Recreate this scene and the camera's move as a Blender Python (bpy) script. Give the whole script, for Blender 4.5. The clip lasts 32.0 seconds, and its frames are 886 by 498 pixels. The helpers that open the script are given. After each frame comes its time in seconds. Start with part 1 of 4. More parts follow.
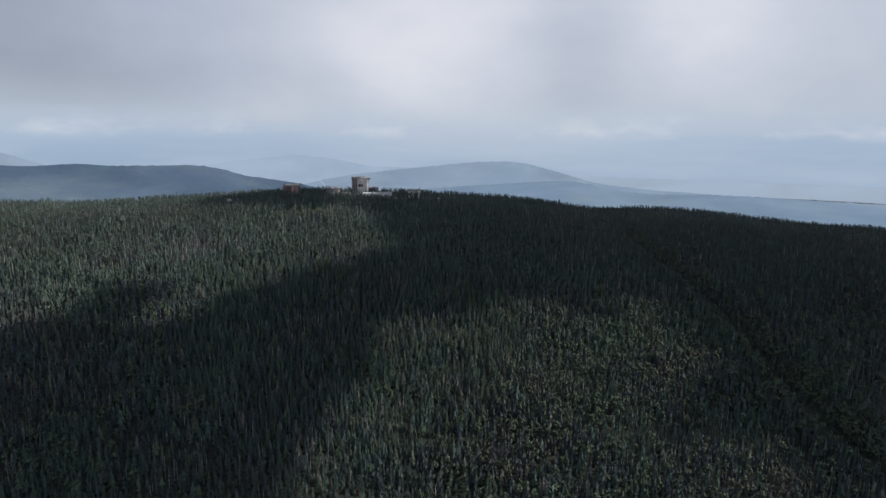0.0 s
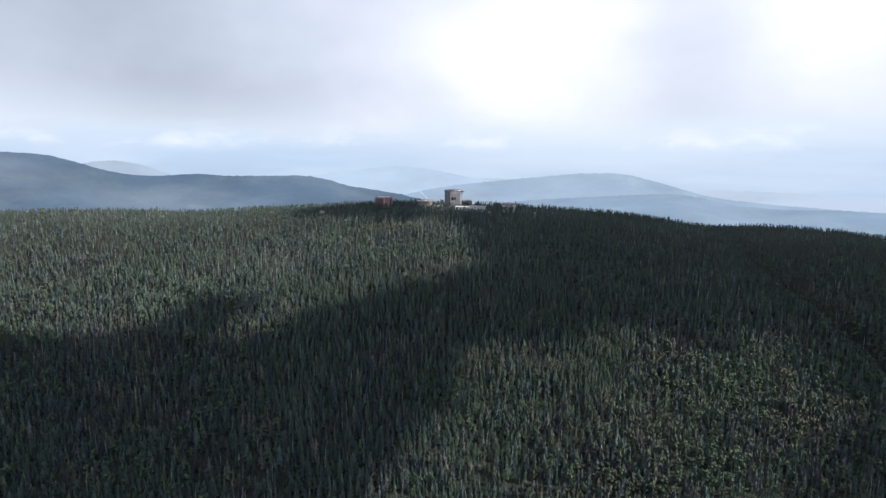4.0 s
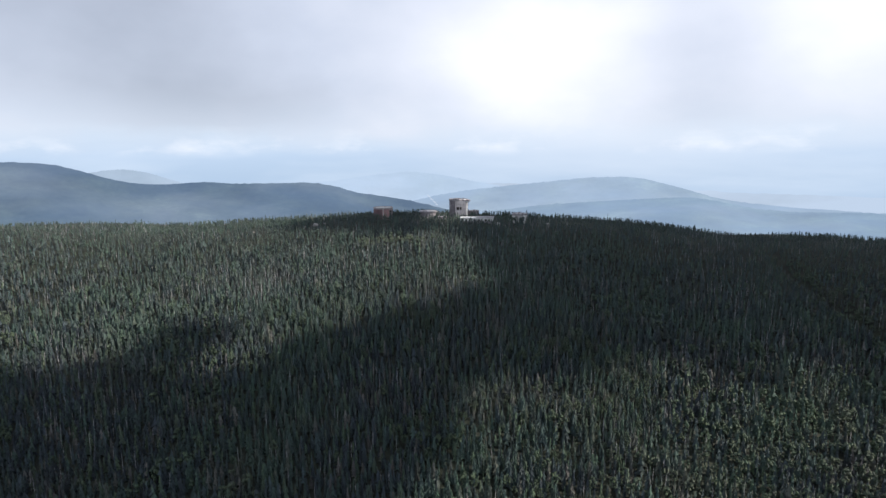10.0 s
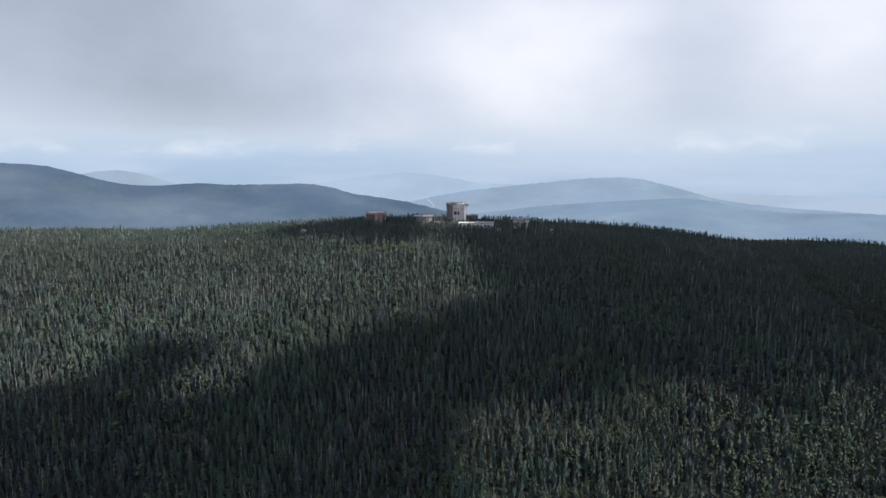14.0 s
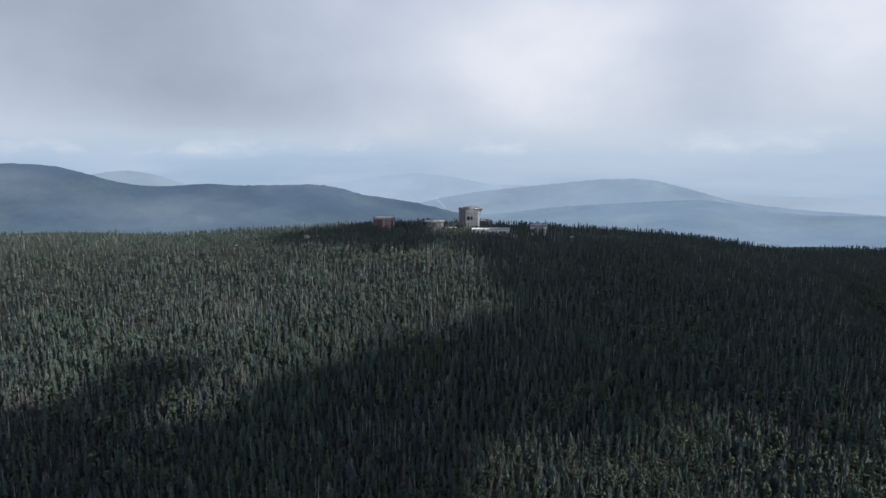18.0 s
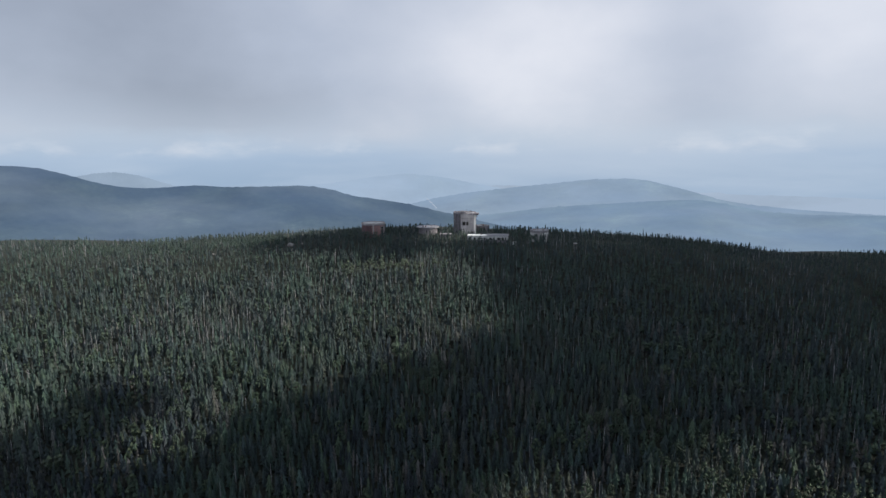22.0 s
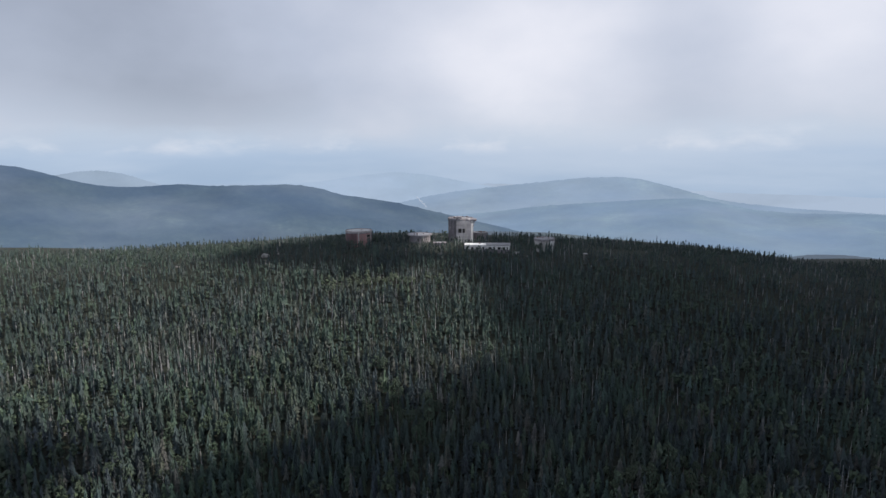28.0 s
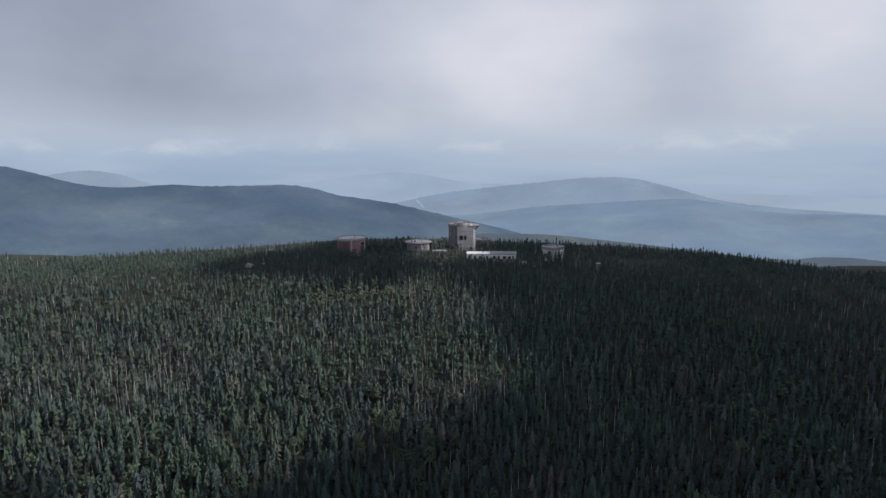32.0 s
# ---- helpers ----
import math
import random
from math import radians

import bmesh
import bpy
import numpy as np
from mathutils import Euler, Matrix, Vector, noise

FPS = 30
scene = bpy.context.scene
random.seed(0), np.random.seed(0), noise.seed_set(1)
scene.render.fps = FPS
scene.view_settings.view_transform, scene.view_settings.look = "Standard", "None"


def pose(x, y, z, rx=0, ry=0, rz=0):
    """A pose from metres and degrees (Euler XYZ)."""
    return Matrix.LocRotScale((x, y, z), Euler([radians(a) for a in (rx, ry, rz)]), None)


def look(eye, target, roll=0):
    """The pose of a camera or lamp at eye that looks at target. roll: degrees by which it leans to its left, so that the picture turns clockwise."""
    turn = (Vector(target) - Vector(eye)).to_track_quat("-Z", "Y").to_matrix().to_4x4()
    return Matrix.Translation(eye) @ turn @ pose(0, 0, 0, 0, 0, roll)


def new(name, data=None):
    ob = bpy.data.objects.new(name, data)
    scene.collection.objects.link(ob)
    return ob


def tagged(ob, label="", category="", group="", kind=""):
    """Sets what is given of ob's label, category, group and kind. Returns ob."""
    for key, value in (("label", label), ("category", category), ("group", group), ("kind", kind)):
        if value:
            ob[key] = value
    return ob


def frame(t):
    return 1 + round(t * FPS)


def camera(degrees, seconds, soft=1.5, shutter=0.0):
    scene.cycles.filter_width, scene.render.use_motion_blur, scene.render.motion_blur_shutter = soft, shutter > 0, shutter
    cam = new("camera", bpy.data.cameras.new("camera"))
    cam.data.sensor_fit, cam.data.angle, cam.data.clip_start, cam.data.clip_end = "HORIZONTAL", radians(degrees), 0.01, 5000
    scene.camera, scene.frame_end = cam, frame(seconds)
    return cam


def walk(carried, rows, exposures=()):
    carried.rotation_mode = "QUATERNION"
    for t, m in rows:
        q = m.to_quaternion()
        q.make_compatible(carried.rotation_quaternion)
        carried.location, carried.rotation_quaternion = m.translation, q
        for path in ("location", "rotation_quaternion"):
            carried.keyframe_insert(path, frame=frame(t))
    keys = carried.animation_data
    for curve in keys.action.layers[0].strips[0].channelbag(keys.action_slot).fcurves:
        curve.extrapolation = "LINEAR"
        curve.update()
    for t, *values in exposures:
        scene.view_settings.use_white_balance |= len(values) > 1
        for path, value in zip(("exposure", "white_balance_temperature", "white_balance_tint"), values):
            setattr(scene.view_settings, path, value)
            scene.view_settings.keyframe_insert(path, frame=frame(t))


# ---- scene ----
import collections

cam = camera(72.0, 32.0, soft=1.5)
# seconds, x, y, z in metres, then yaw, pitch and roll in degrees
PATH = [
    (0.0, -0.09, 0.10, 60.00, -8.54, -10.46, 0.47),
    (0.5, 1.05, 3.68, 59.99, -7.58, -10.32, 0.48),
    (1.0, 2.16, 7.34, 59.98, -3.34, -10.14, 0.55),
    (1.5, 3.23, 11.08, 59.99, -3.60, -10.00, 0.64),
    (2.0, 4.25, 14.89, 60.00, -2.52, -9.87, 0.65),
    (2.5, 5.22, 18.76, 60.01, -0.43, -9.75, 0.59),
    (3.0, 6.14, 22.69, 60.03, 1.12, -9.68, 0.46),
    (3.5, 7.00, 26.66, 60.06, 1.00, -9.58, 0.38),
    (5.5, 9.90, 42.93, 60.19, 0.47, -9.36, 0.16),
    (6.0, 10.47, 47.07, 60.24, 0.42, -9.30, -0.01),
    (7.0, 11.46, 55.40, 60.33, 1.12, -9.22, -0.08),
    (8.0, 12.21, 63.78, 60.42, 1.75, -9.14, -0.21),
    (9.0, 12.74, 72.19, 60.52, 1.50, -9.11, -0.25),
    (10.0, 13.05, 80.60, 60.63, 1.93, -9.04, -0.35),
    (11.0, 13.17, 89.01, 60.74, 2.65, -9.01, -0.38),
    (12.0, 13.10, 97.40, 60.85, 2.32, -9.02, -0.37),
    (13.0, 12.87, 105.77, 60.97, 1.99, -8.95, -0.35),
    (14.0, 12.49, 114.10, 61.09, 1.68, -8.99, -0.35),
    (15.0, 11.98, 122.40, 61.21, 2.88, -8.95, -0.43),
    (15.5, 11.69, 126.54, 61.27, 3.27, -8.93, -0.33),
    (17.5, 10.32, 143.01, 61.52, 2.76, -8.95, -0.26),
    (18.0, 9.94, 147.10, 61.59, 2.64, -8.93, -0.29),
    (19.0, 9.16, 155.28, 61.72, 2.38, -8.90, -0.36),
    (20.0, 8.35, 163.43, 61.86, 2.19, -8.91, -0.45),
    (21.0, 7.54, 171.56, 62.00, 2.02, -8.89, -0.49),
    (22.0, 6.75, 179.67, 62.14, 1.84, -8.91, -0.47),
    (23.0, 5.98, 187.78, 62.28, 1.68, -8.95, -0.40),
    (24.0, 5.24, 195.87, 62.43, 1.50, -8.97, -0.39),
    (25.0, 4.54, 203.96, 62.57, 1.37, -9.03, -0.32),
    (25.5, 4.21, 208.00, 62.64, 1.29, -9.05, -0.39),
    (27.5, 2.97, 224.15, 62.92, 1.02, -9.07, -0.43),
    (28.0, 2.68, 228.18, 62.99, 0.88, -9.11, -0.43),
    (29.0, 2.11, 236.22, 63.12, 0.81, -9.13, -0.43),
    (30.0, 1.53, 244.24, 63.23, 0.72, -9.11, -0.42),
    (31.0, 0.92, 252.21, 63.33, 0.62, -9.09, -0.39),
    (32.0, 0.25, 260.12, 63.40, 0.58, -9.12, -0.40),
]
EXPOSURES = [
    (0.0, -0.12, 6420, 12), (1.0, 0.0, 6450, 13), (2.0, 0.31, 6500, 13), (3.0, 0.42, 6520, 13), (6.0, 0.62, 6500, 13), (9.0, 0.52, 6500, 13), (11.0, 0.36, 6460, 12), (13.0, 0.27, 6420, 12),
    (19.0, 0.0, 6320, 11), (25.0, -0.05, 6320, 12), (28.0, 0.05, 6400, 13), (32.0, -0.18, 6400, 13)]

walk(cam, [(t, pose(x, y, z, 0, 0, yaw) @ pose(0, 0, 0, 90 + pitch, 0, 0) @ pose(0, 0, 0, 0, 0, roll)) for t, x, y, z, yaw, pitch, roll in PATH], EXPOSURES)
# ---- sky and sun ----
SUN_AZ, SUN_EL = radians(97), radians(34)   # clockwise from +y
to_sun = Vector((math.sin(SUN_AZ) * math.cos(SUN_EL), math.cos(SUN_AZ) * math.cos(SUN_EL), math.sin(SUN_EL)))
sun = new("sun", bpy.data.lights.new("sun", "SUN"))
sun.data.energy, sun.data.angle, sun.data.color = 5.4, radians(1.2), (1.0, 0.925, 0.80)
sun.matrix_world = look((0, 0, 900), Vector((0, 0, 900)) - to_sun)


class Nodes:
    """A small builder for node trees."""

    def __init__(self, tree):
        self.t = tree
        tree.nodes.clear()

    def add(self, kind, **kw):
        n = self.t.nodes.new(kind)
        for k, v in kw.items():
            self.put(n, k, v)
        return n

    def put(self, n, k, v):
        sock = n.inputs[int(k[1:])] if k[0] == "i" and k[1:].isdigit() else n.inputs[k.replace("_", " ")]
        if isinstance(v, bpy.types.NodeSocket):
            self.t.links.new(v, sock)
        else:
            sock.default_value = v

    def math(self, op, a, b=0.0, c=0.0, clamp=False):
        n = self.add("ShaderNodeMath", i0=a, i1=b, i2=c)
        n.operation, n.use_clamp = op, clamp
        return n.outputs[0]

    def ramp(self, fac, stops):
        n = self.add("ShaderNodeValToRGB", i0=fac)
        e = n.color_ramp.elements
        while len(e) < len(stops):
            e.new(0.5)
        for s, (p, c) in zip(e, stops):
            s.position = p
            s.color = (c, c, c, 1) if isinstance(c, float) else (*c, 1)
        return n.outputs[0]

    def mix(self, fac, a, b, blend="MIX"):
        n = self.add("ShaderNodeMix")
        n.data_type, n.blend_type = "RGBA", blend
        for k, v in ((0, fac), (6, a), (7, b)):
            if isinstance(v, bpy.types.NodeSocket):
                self.t.links.new(v, n.inputs[k])
            else:
                n.inputs[k].default_value = v if k == 0 or len(v) == 4 else (*v, 1)
        return n.outputs[2]

    def noise(self, vec, scale, detail=4.0, rough=0.55, out=0):
        return self.add("ShaderNodeTexNoise", Vector=vec, Scale=scale, Detail=detail, Roughness=rough).outputs[out]


world = bpy.data.worlds.new("sky")
scene.world = world
world.use_nodes = True
w = Nodes(world.node_tree)
sky = w.add("ShaderNodeTexSky")
sky.sky_type, sky.sun_disc, sky.sun_elevation, sky.sun_rotation, sky.altitude = "NISHITA", False, SUN_EL, SUN_AZ, 800.0
blue = w.mix(1.0, sky.outputs[0], (0.1, 0.1, 0.1), "MULTIPLY")
way = w.add("ShaderNodeTexCoord").outputs["Generated"]
sep = w.add("ShaderNodeSeparateXYZ", i0=way)
across = w.math("DIVIDE", sep.outputs[0], w.math("MAXIMUM", sep.outputs[1], 0.08))   # tangent of the bearing from +y
up = sep.outputs[2]


def spread(at, wide, height, tall):
    """A soft round field of the sky about one bearing and height."""
    a = w.math("DIVIDE", w.math("SUBTRACT", across, at), wide)
    b = w.math("DIVIDE", w.math("SUBTRACT", up, height), tall)
    return w.math("EXPONENT", w.math("MULTIPLY", w.math("ADD", w.math("MULTIPLY", a, a), w.math("MULTIPLY", b, b)), -1.0))


bent = w.add("ShaderNodeMapping", Vector=way, Location=(0.35, 0.1, 0.2), Scale=(1.0, 1.0, 1.25)).outputs[0]
big = w.noise(bent, 2.6, 2.0, 0.45)
fine = w.noise(w.add("ShaderNodeMapping", Vector=way, Location=(0.1, 0.3, 0.0), Scale=(1.0, 1.0, 1.7)).outputs[0], 7.5, 5.0, 0.5)
cover = w.math("ADD", w.math("ADD", w.math("MULTIPLY", big, 0.19), w.math("MULTIPLY", fine, 0.12)), 0.355)
for amount, field in ((0.17, spread(0.09, 0.23, 0.17, 0.14)), (0.13, spread(0.58, 0.30, 0.20, 0.14)), (-0.055, spread(-0.36, 0.30, 0.075, 0.05)), (-0.145, spread(-0.62, 0.35, 0.20, 0.14)), (-0.07, spread(0.36, 0.10, 0.12, 0.2))):
    cover = w.math("ADD", cover, w.math("MULTIPLY", field, amount))
grey = w.ramp(cover, [(0.36, (0.35, 0.395, 0.475)), (0.48, (0.49, 0.545, 0.645)), (0.60, (0.66, 0.70, 0.78)), (0.76, (0.95, 0.95, 0.98))])
low = w.math("ADD", up, w.math("MULTIPLY", w.math("SUBTRACT", fine, 0.5), 0.075))
haze = w.ramp(w.math("ADD", up, 0.08), [(0.0, (0.33, 0.46, 0.62)), (0.045, (0.36, 0.485, 0.64)), (0.075, (0.40, 0.525, 0.685)), (0.12, (0.50, 0.60, 0.72))])
veils = w.add("ShaderNodeMapping", Vector=way, Scale=(1.0, 1.0, 6.0)).outputs[0]
haze = w.mix(w.ramp(w.noise(veils, 3.2, 4.0, 0.55), [(0.40, 0.0), (0.70, 0.45)]), haze, (0.56, 0.66, 0.78))
haze = w.mix(w.math("MULTIPLY", spread(0.22, 0.30, 0.02, 0.06), 0.5), haze, (0.62, 0.69, 0.78))
high = w.ramp(low, [(0.0, 0.0), (0.022, 0.25), (0.045, 0.75), (0.085, 1.0)])
clouds = w.mix(high, haze, grey)
puffs = w.add("ShaderNodeMapping", Vector=way, Scale=(1.0, 1.0, 2.6)).outputs[0]
heap = w.ramp(w.noise(puffs, 8.0, 5.0, 0.58), [(0.50, 0.0), (0.67, 0.55)])
belt = w.ramp(w.math("ADD", up, 0.02), [(0.014, 0.0), (0.026, 1.0), (0.040, 0.7), (0.062, 0.0)])
clouds = w.mix(w.math("MULTIPLY", heap, belt), clouds, (0.74, 0.78, 0.84))
total = w.mix(0.93, blue, clouds)
bg = w.add("ShaderNodeBackground", Color=total, Strength=1.0)
w.add("ShaderNodeOutputWorld", Surface=bg.outputs[0])


# ---- materials ----
def material(name, rough=0.8, metal=0.0):
    m = bpy.data.materials.new(name)
    m.use_nodes = True
    n = Nodes(m.node_tree)
    b = n.add("ShaderNodeBsdfPrincipled", Roughness=rough, Metallic=metal)
    n.add("ShaderNodeOutputMaterial", Surface=b.outputs[0])
    return m, n, b


def bumped(n, b, height, strength=0.4, dist=0.05):
    n.put(b, "Normal", n.add("ShaderNodeBump", Height=height, Strength=strength, Distance=dist).outputs[0])


def foliage(name, hues, light, per_island=True, leaf=2.7):
    """Crowns: each tree takes one of the hues; stands, clumps and tufts shift it at three further sizes."""
    m, n, b = material(name, 0.7)
    geo = n.add("ShaderNodeNewGeometry")
    rnd = geo.outputs["Random Per Island"] if per_island else n.add("ShaderNodeObjectInfo").outputs["Random"]
    pos = geo.outputs["Position"]
    col = n.ramp(rnd, hues)
    tone = n.ramp(n.math("FRACT", n.math("MULTIPLY", rnd, 37.7)), [(0.0, 0.62), (0.6, 1.0), (0.9, 1.35), (1.0, 1.75)])
    col = n.mix(1.0, col, tone, "MULTIPLY")
    dark = hues[0][1]
    stand = n.noise(pos, 0.018, 3.0)
    col = n.mix(n.ramp(stand, [(0.44, 0.0), (0.66, 0.55)]), col, light)
    other = n.noise(n.add("ShaderNodeMapping", Vector=pos, Location=(310.0, 90.0, 40.0)).outputs[0], 0.03, 4.0, 0.6)
    col = n.mix(n.ramp(other, [(0.5, 0.0), (0.68, 0.38)]), col, (0.075, 0.064, 0.055))
    # paler and greyer with height: the haze of distance painted into the crowns
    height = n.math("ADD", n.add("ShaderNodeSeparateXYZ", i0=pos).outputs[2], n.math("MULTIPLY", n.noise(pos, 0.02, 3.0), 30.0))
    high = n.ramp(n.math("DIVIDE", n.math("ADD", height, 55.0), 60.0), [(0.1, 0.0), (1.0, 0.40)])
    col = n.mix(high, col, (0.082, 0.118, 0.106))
    clump = n.noise(pos, 0.11, 3.0, 0.6)
    col = n.mix(n.ramp(clump, [(0.36, 0.45), (0.50, 0.0)]), col, dark)
    tuft = n.noise(pos, leaf, 4.0, 0.65)
    col = n.mix(n.ramp(tuft, [(0.34, 0.75), (0.54, 0.0)]), col, tuple(0.75 * c for c in dark))
    col = n.mix(n.ramp(tuft, [(0.55, 0.0), (0.70, 0.6)]), col, tuple(1.25 * c for c in light))
    n.put(b, "Base Color", col)
    n.put(b, "Specular IOR Level", 0.3)
    bumped(n, b, n.noise(pos, 5.0, 3.0), 0.7, 0.25)
    return m


SPRUCE_HUES = [(0.0, (0.022, 0.029, 0.039)), (0.25, (0.030, 0.041, 0.054)), (0.5, (0.038, 0.057, 0.064)), (0.70, (0.046, 0.080, 0.065)), (0.86, (0.068, 0.100, 0.056)), (0.92, (0.076, 0.070, 0.062)), (0.97, (0.098, 0.090, 0.084)), (1.0, (0.15, 0.146, 0.145))]
SPRUCE_LIGHT = (0.053, 0.100, 0.064)
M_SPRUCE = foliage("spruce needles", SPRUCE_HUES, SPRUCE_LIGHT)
BIRCH_HUES = [(0.0, (0.026, 0.041, 0.030)), (0.5, (0.036, 0.058, 0.036)), (1.0, (0.060, 0.080, 0.042))]
BIRCH_LIGHT = (0.048, 0.078, 0.042)
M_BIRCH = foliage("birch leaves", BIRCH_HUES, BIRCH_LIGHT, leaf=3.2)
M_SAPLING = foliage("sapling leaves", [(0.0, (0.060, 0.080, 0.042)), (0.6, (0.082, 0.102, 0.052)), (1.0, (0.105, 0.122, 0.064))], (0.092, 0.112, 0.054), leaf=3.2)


def barky(name, dark, light):
    m, n, b = material(name, 0.9)
    geo = n.add("ShaderNodeNewGeometry")
    col = n.ramp(n.noise(geo.outputs["Position"], 3.0, 4.0), [(0.3, dark), (0.7, light)])
    n.put(b, "Base Color", n.mix(n.math("MULTIPLY", geo.outputs["Random Per Island"], 0.5), col, light))
    bumped(n, b, n.noise(geo.outputs["Position"], 12.0, 3.0), 0.5, 0.03)
    return m


M_BARK = barky("spruce bark", (0.05, 0.042, 0.036), (0.13, 0.115, 0.10))
M_SNAG = barky("weathered dead wood", (0.165, 0.168, 0.178), (0.335, 0.34, 0.355))


def ground_mat():
    m, n, b = material("mossy forest floor", 0.95)
    pos = n.add("ShaderNodeNewGeometry").outputs["Position"]
    col = n.ramp(n.noise(pos, 0.15, 6.0, 0.65), [(0.35, (0.008, 0.010, 0.007)), (0.55, (0.016, 0.021, 0.013)), (0.75, (0.034, 0.040, 0.022))])
    n.put(b, "Base Color", col)
    bumped(n, b, n.noise(pos, 0.8, 5.0), 0.8, 0.5)
    return m


M_GROUND = ground_mat()


def masonry(name, base, stain, streak=0.6, bump_scale=2.0, rough=0.9):
    """Weathered concrete or painted block: two scales of staining and streaks that run down."""
    m, n, b = material(name, rough)
    pos = n.add("ShaderNodeNewGeometry").outputs["Position"]
    big = n.noise(pos, 0.22, 4.0, 0.6)
    tall = n.add("ShaderNodeMapping", Vector=pos, Scale=(0.9, 0.9, 0.07)).outputs[0]
    runs = n.noise(tall, 1.4, 4.0, 0.65)
    fine = n.noise(pos, 3.0, 5.0, 0.7)
    col = n.mix(n.ramp(big, [(0.38, 0.0), (0.65, 0.7)]), base, stain)
    col = n.mix(n.math("MULTIPLY", n.ramp(runs, [(0.45, 0.0), (0.68, 1.0)]), streak), col, tuple(0.45 * c for c in stain))
    col = n.mix(n.ramp(fine, [(0.4, 0.3), (0.6, 0.0)]), col, tuple(0.7 * c for c in stain))
    n.put(b, "Base Color", col)
    bumped(n, b, n.noise(pos, bump_scale, 5.0, 0.7), 0.5, 0.08)
    return m


M_CONC = masonry("weathered tower concrete", (0.31, 0.288, 0.31), (0.17, 0.157, 0.172))
# black streaks, and the shade of the tower's left side painted in
M_STAINED_SHADE = masonry("black-streaked tower concrete, shaded side", (0.21, 0.195, 0.21), (0.105, 0.095, 0.105), 0.85)
M_CONC2 = masonry("paler tower concrete", (0.50, 0.485, 0.50), (0.33, 0.32, 0.335))
M_PALE = masonry("pale bare concrete", (0.50, 0.49, 0.48), (0.33, 0.32, 0.31), 0.4)
M_WHITE = masonry("flaking white paint", (0.86, 0.86, 0.85), (0.70, 0.69, 0.67), 0.22)
M_BRICK = masonry("faded red brick", (0.165, 0.096, 0.100), (0.105, 0.068, 0.074), 0.4)
# lit copy of the brick: sunlight on one side painted as salmon
M_BRICK_LIT = masonry("faded red brick, sunlit side", (0.36, 0.215, 0.205), (0.25, 0.155, 0.15), 0.3)
M_ROOF = masonry("bleached roofing felt", (0.30, 0.297, 0.31), (0.17, 0.168, 0.178), 0.1)
M_RUST = masonry("rusted steel", (0.17, 0.085, 0.05), (0.085, 0.05, 0.04), 0.5, 6.0, 0.7)
M_STONE = masonry("lichen grey rock", (0.27, 0.26, 0.24), (0.16, 0.155, 0.15), 0.2)
M_DARK, _n, _b = material("unlit interior", 1.0)
_n.put(_b, "Base Color", _n.ramp(_n.noise(_n.add("ShaderNodeNewGeometry").outputs["Position"], 2.0), [(0.3, (0.012, 0.012, 0.013)), (0.7, (0.03, 0.03, 0.03))]))


def ridge_mat(name, wood, air, share):
    """Far woods with the haze painted in: an emissive air colour takes the given share."""
    m = bpy.data.materials.new(name)
    m.use_nodes = True
    n = Nodes(m.node_tree)
    pos = n.add("ShaderNodeNewGeometry").outputs["Position"]
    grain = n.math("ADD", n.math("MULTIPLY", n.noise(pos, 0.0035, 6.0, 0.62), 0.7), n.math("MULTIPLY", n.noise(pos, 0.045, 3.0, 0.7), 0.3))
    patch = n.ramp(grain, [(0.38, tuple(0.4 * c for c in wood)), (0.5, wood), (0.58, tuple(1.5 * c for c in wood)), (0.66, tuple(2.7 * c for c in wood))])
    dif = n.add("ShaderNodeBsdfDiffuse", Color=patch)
    # veil and mist make the painted haze uneven
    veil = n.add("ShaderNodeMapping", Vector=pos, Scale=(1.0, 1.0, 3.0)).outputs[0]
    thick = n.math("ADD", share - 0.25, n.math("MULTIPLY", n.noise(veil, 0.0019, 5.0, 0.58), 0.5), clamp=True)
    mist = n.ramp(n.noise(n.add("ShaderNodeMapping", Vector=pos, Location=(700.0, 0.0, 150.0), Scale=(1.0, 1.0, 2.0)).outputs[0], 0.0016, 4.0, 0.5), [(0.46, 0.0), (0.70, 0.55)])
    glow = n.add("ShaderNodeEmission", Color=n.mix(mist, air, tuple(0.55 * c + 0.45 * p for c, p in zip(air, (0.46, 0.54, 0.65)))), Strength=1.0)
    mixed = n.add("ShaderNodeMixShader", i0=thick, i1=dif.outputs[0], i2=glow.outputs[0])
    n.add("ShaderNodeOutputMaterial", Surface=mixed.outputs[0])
    return m


# ---- the land ----
CREST = [(-900, -40), (-600, -14), (-400, -5), (-330, -5.5), (-276, -8), (-229, -5.5), (-187, -2.6), (-140, 0.2), (-92, 4.6), (-40, 6), (0, 5), (80, 1), (130, -1), (170, -4), (213, -8), (234, -12.5), (260, -15.5), (290, -20), (322, -17.5), (345, -18.2), (392, -21), (440, -26), (550, -39), (640, -45), (900, -75)]
CX, CZ = np.array(CREST, float).T
VALLEY = -330.0


def crest(x):
    k = np.arange(-40, 41, 8.0)
    wt = np.exp(-((k / 22) ** 2))
    return sum(q * np.interp(x + o, CX, CZ) for o, q in zip(k, wt)) / wt.sum()


def tree_height(x, y):
    """The usual height of the trees: low round the summit, taller down the slope."""
    return 4.8 + 3.4 * np.clip((605 - y) / 150, 0, 1)


def gully_line(y):
    return 280 + 0.12 * (540 - y) + 6 * np.sin(y / 31.0)


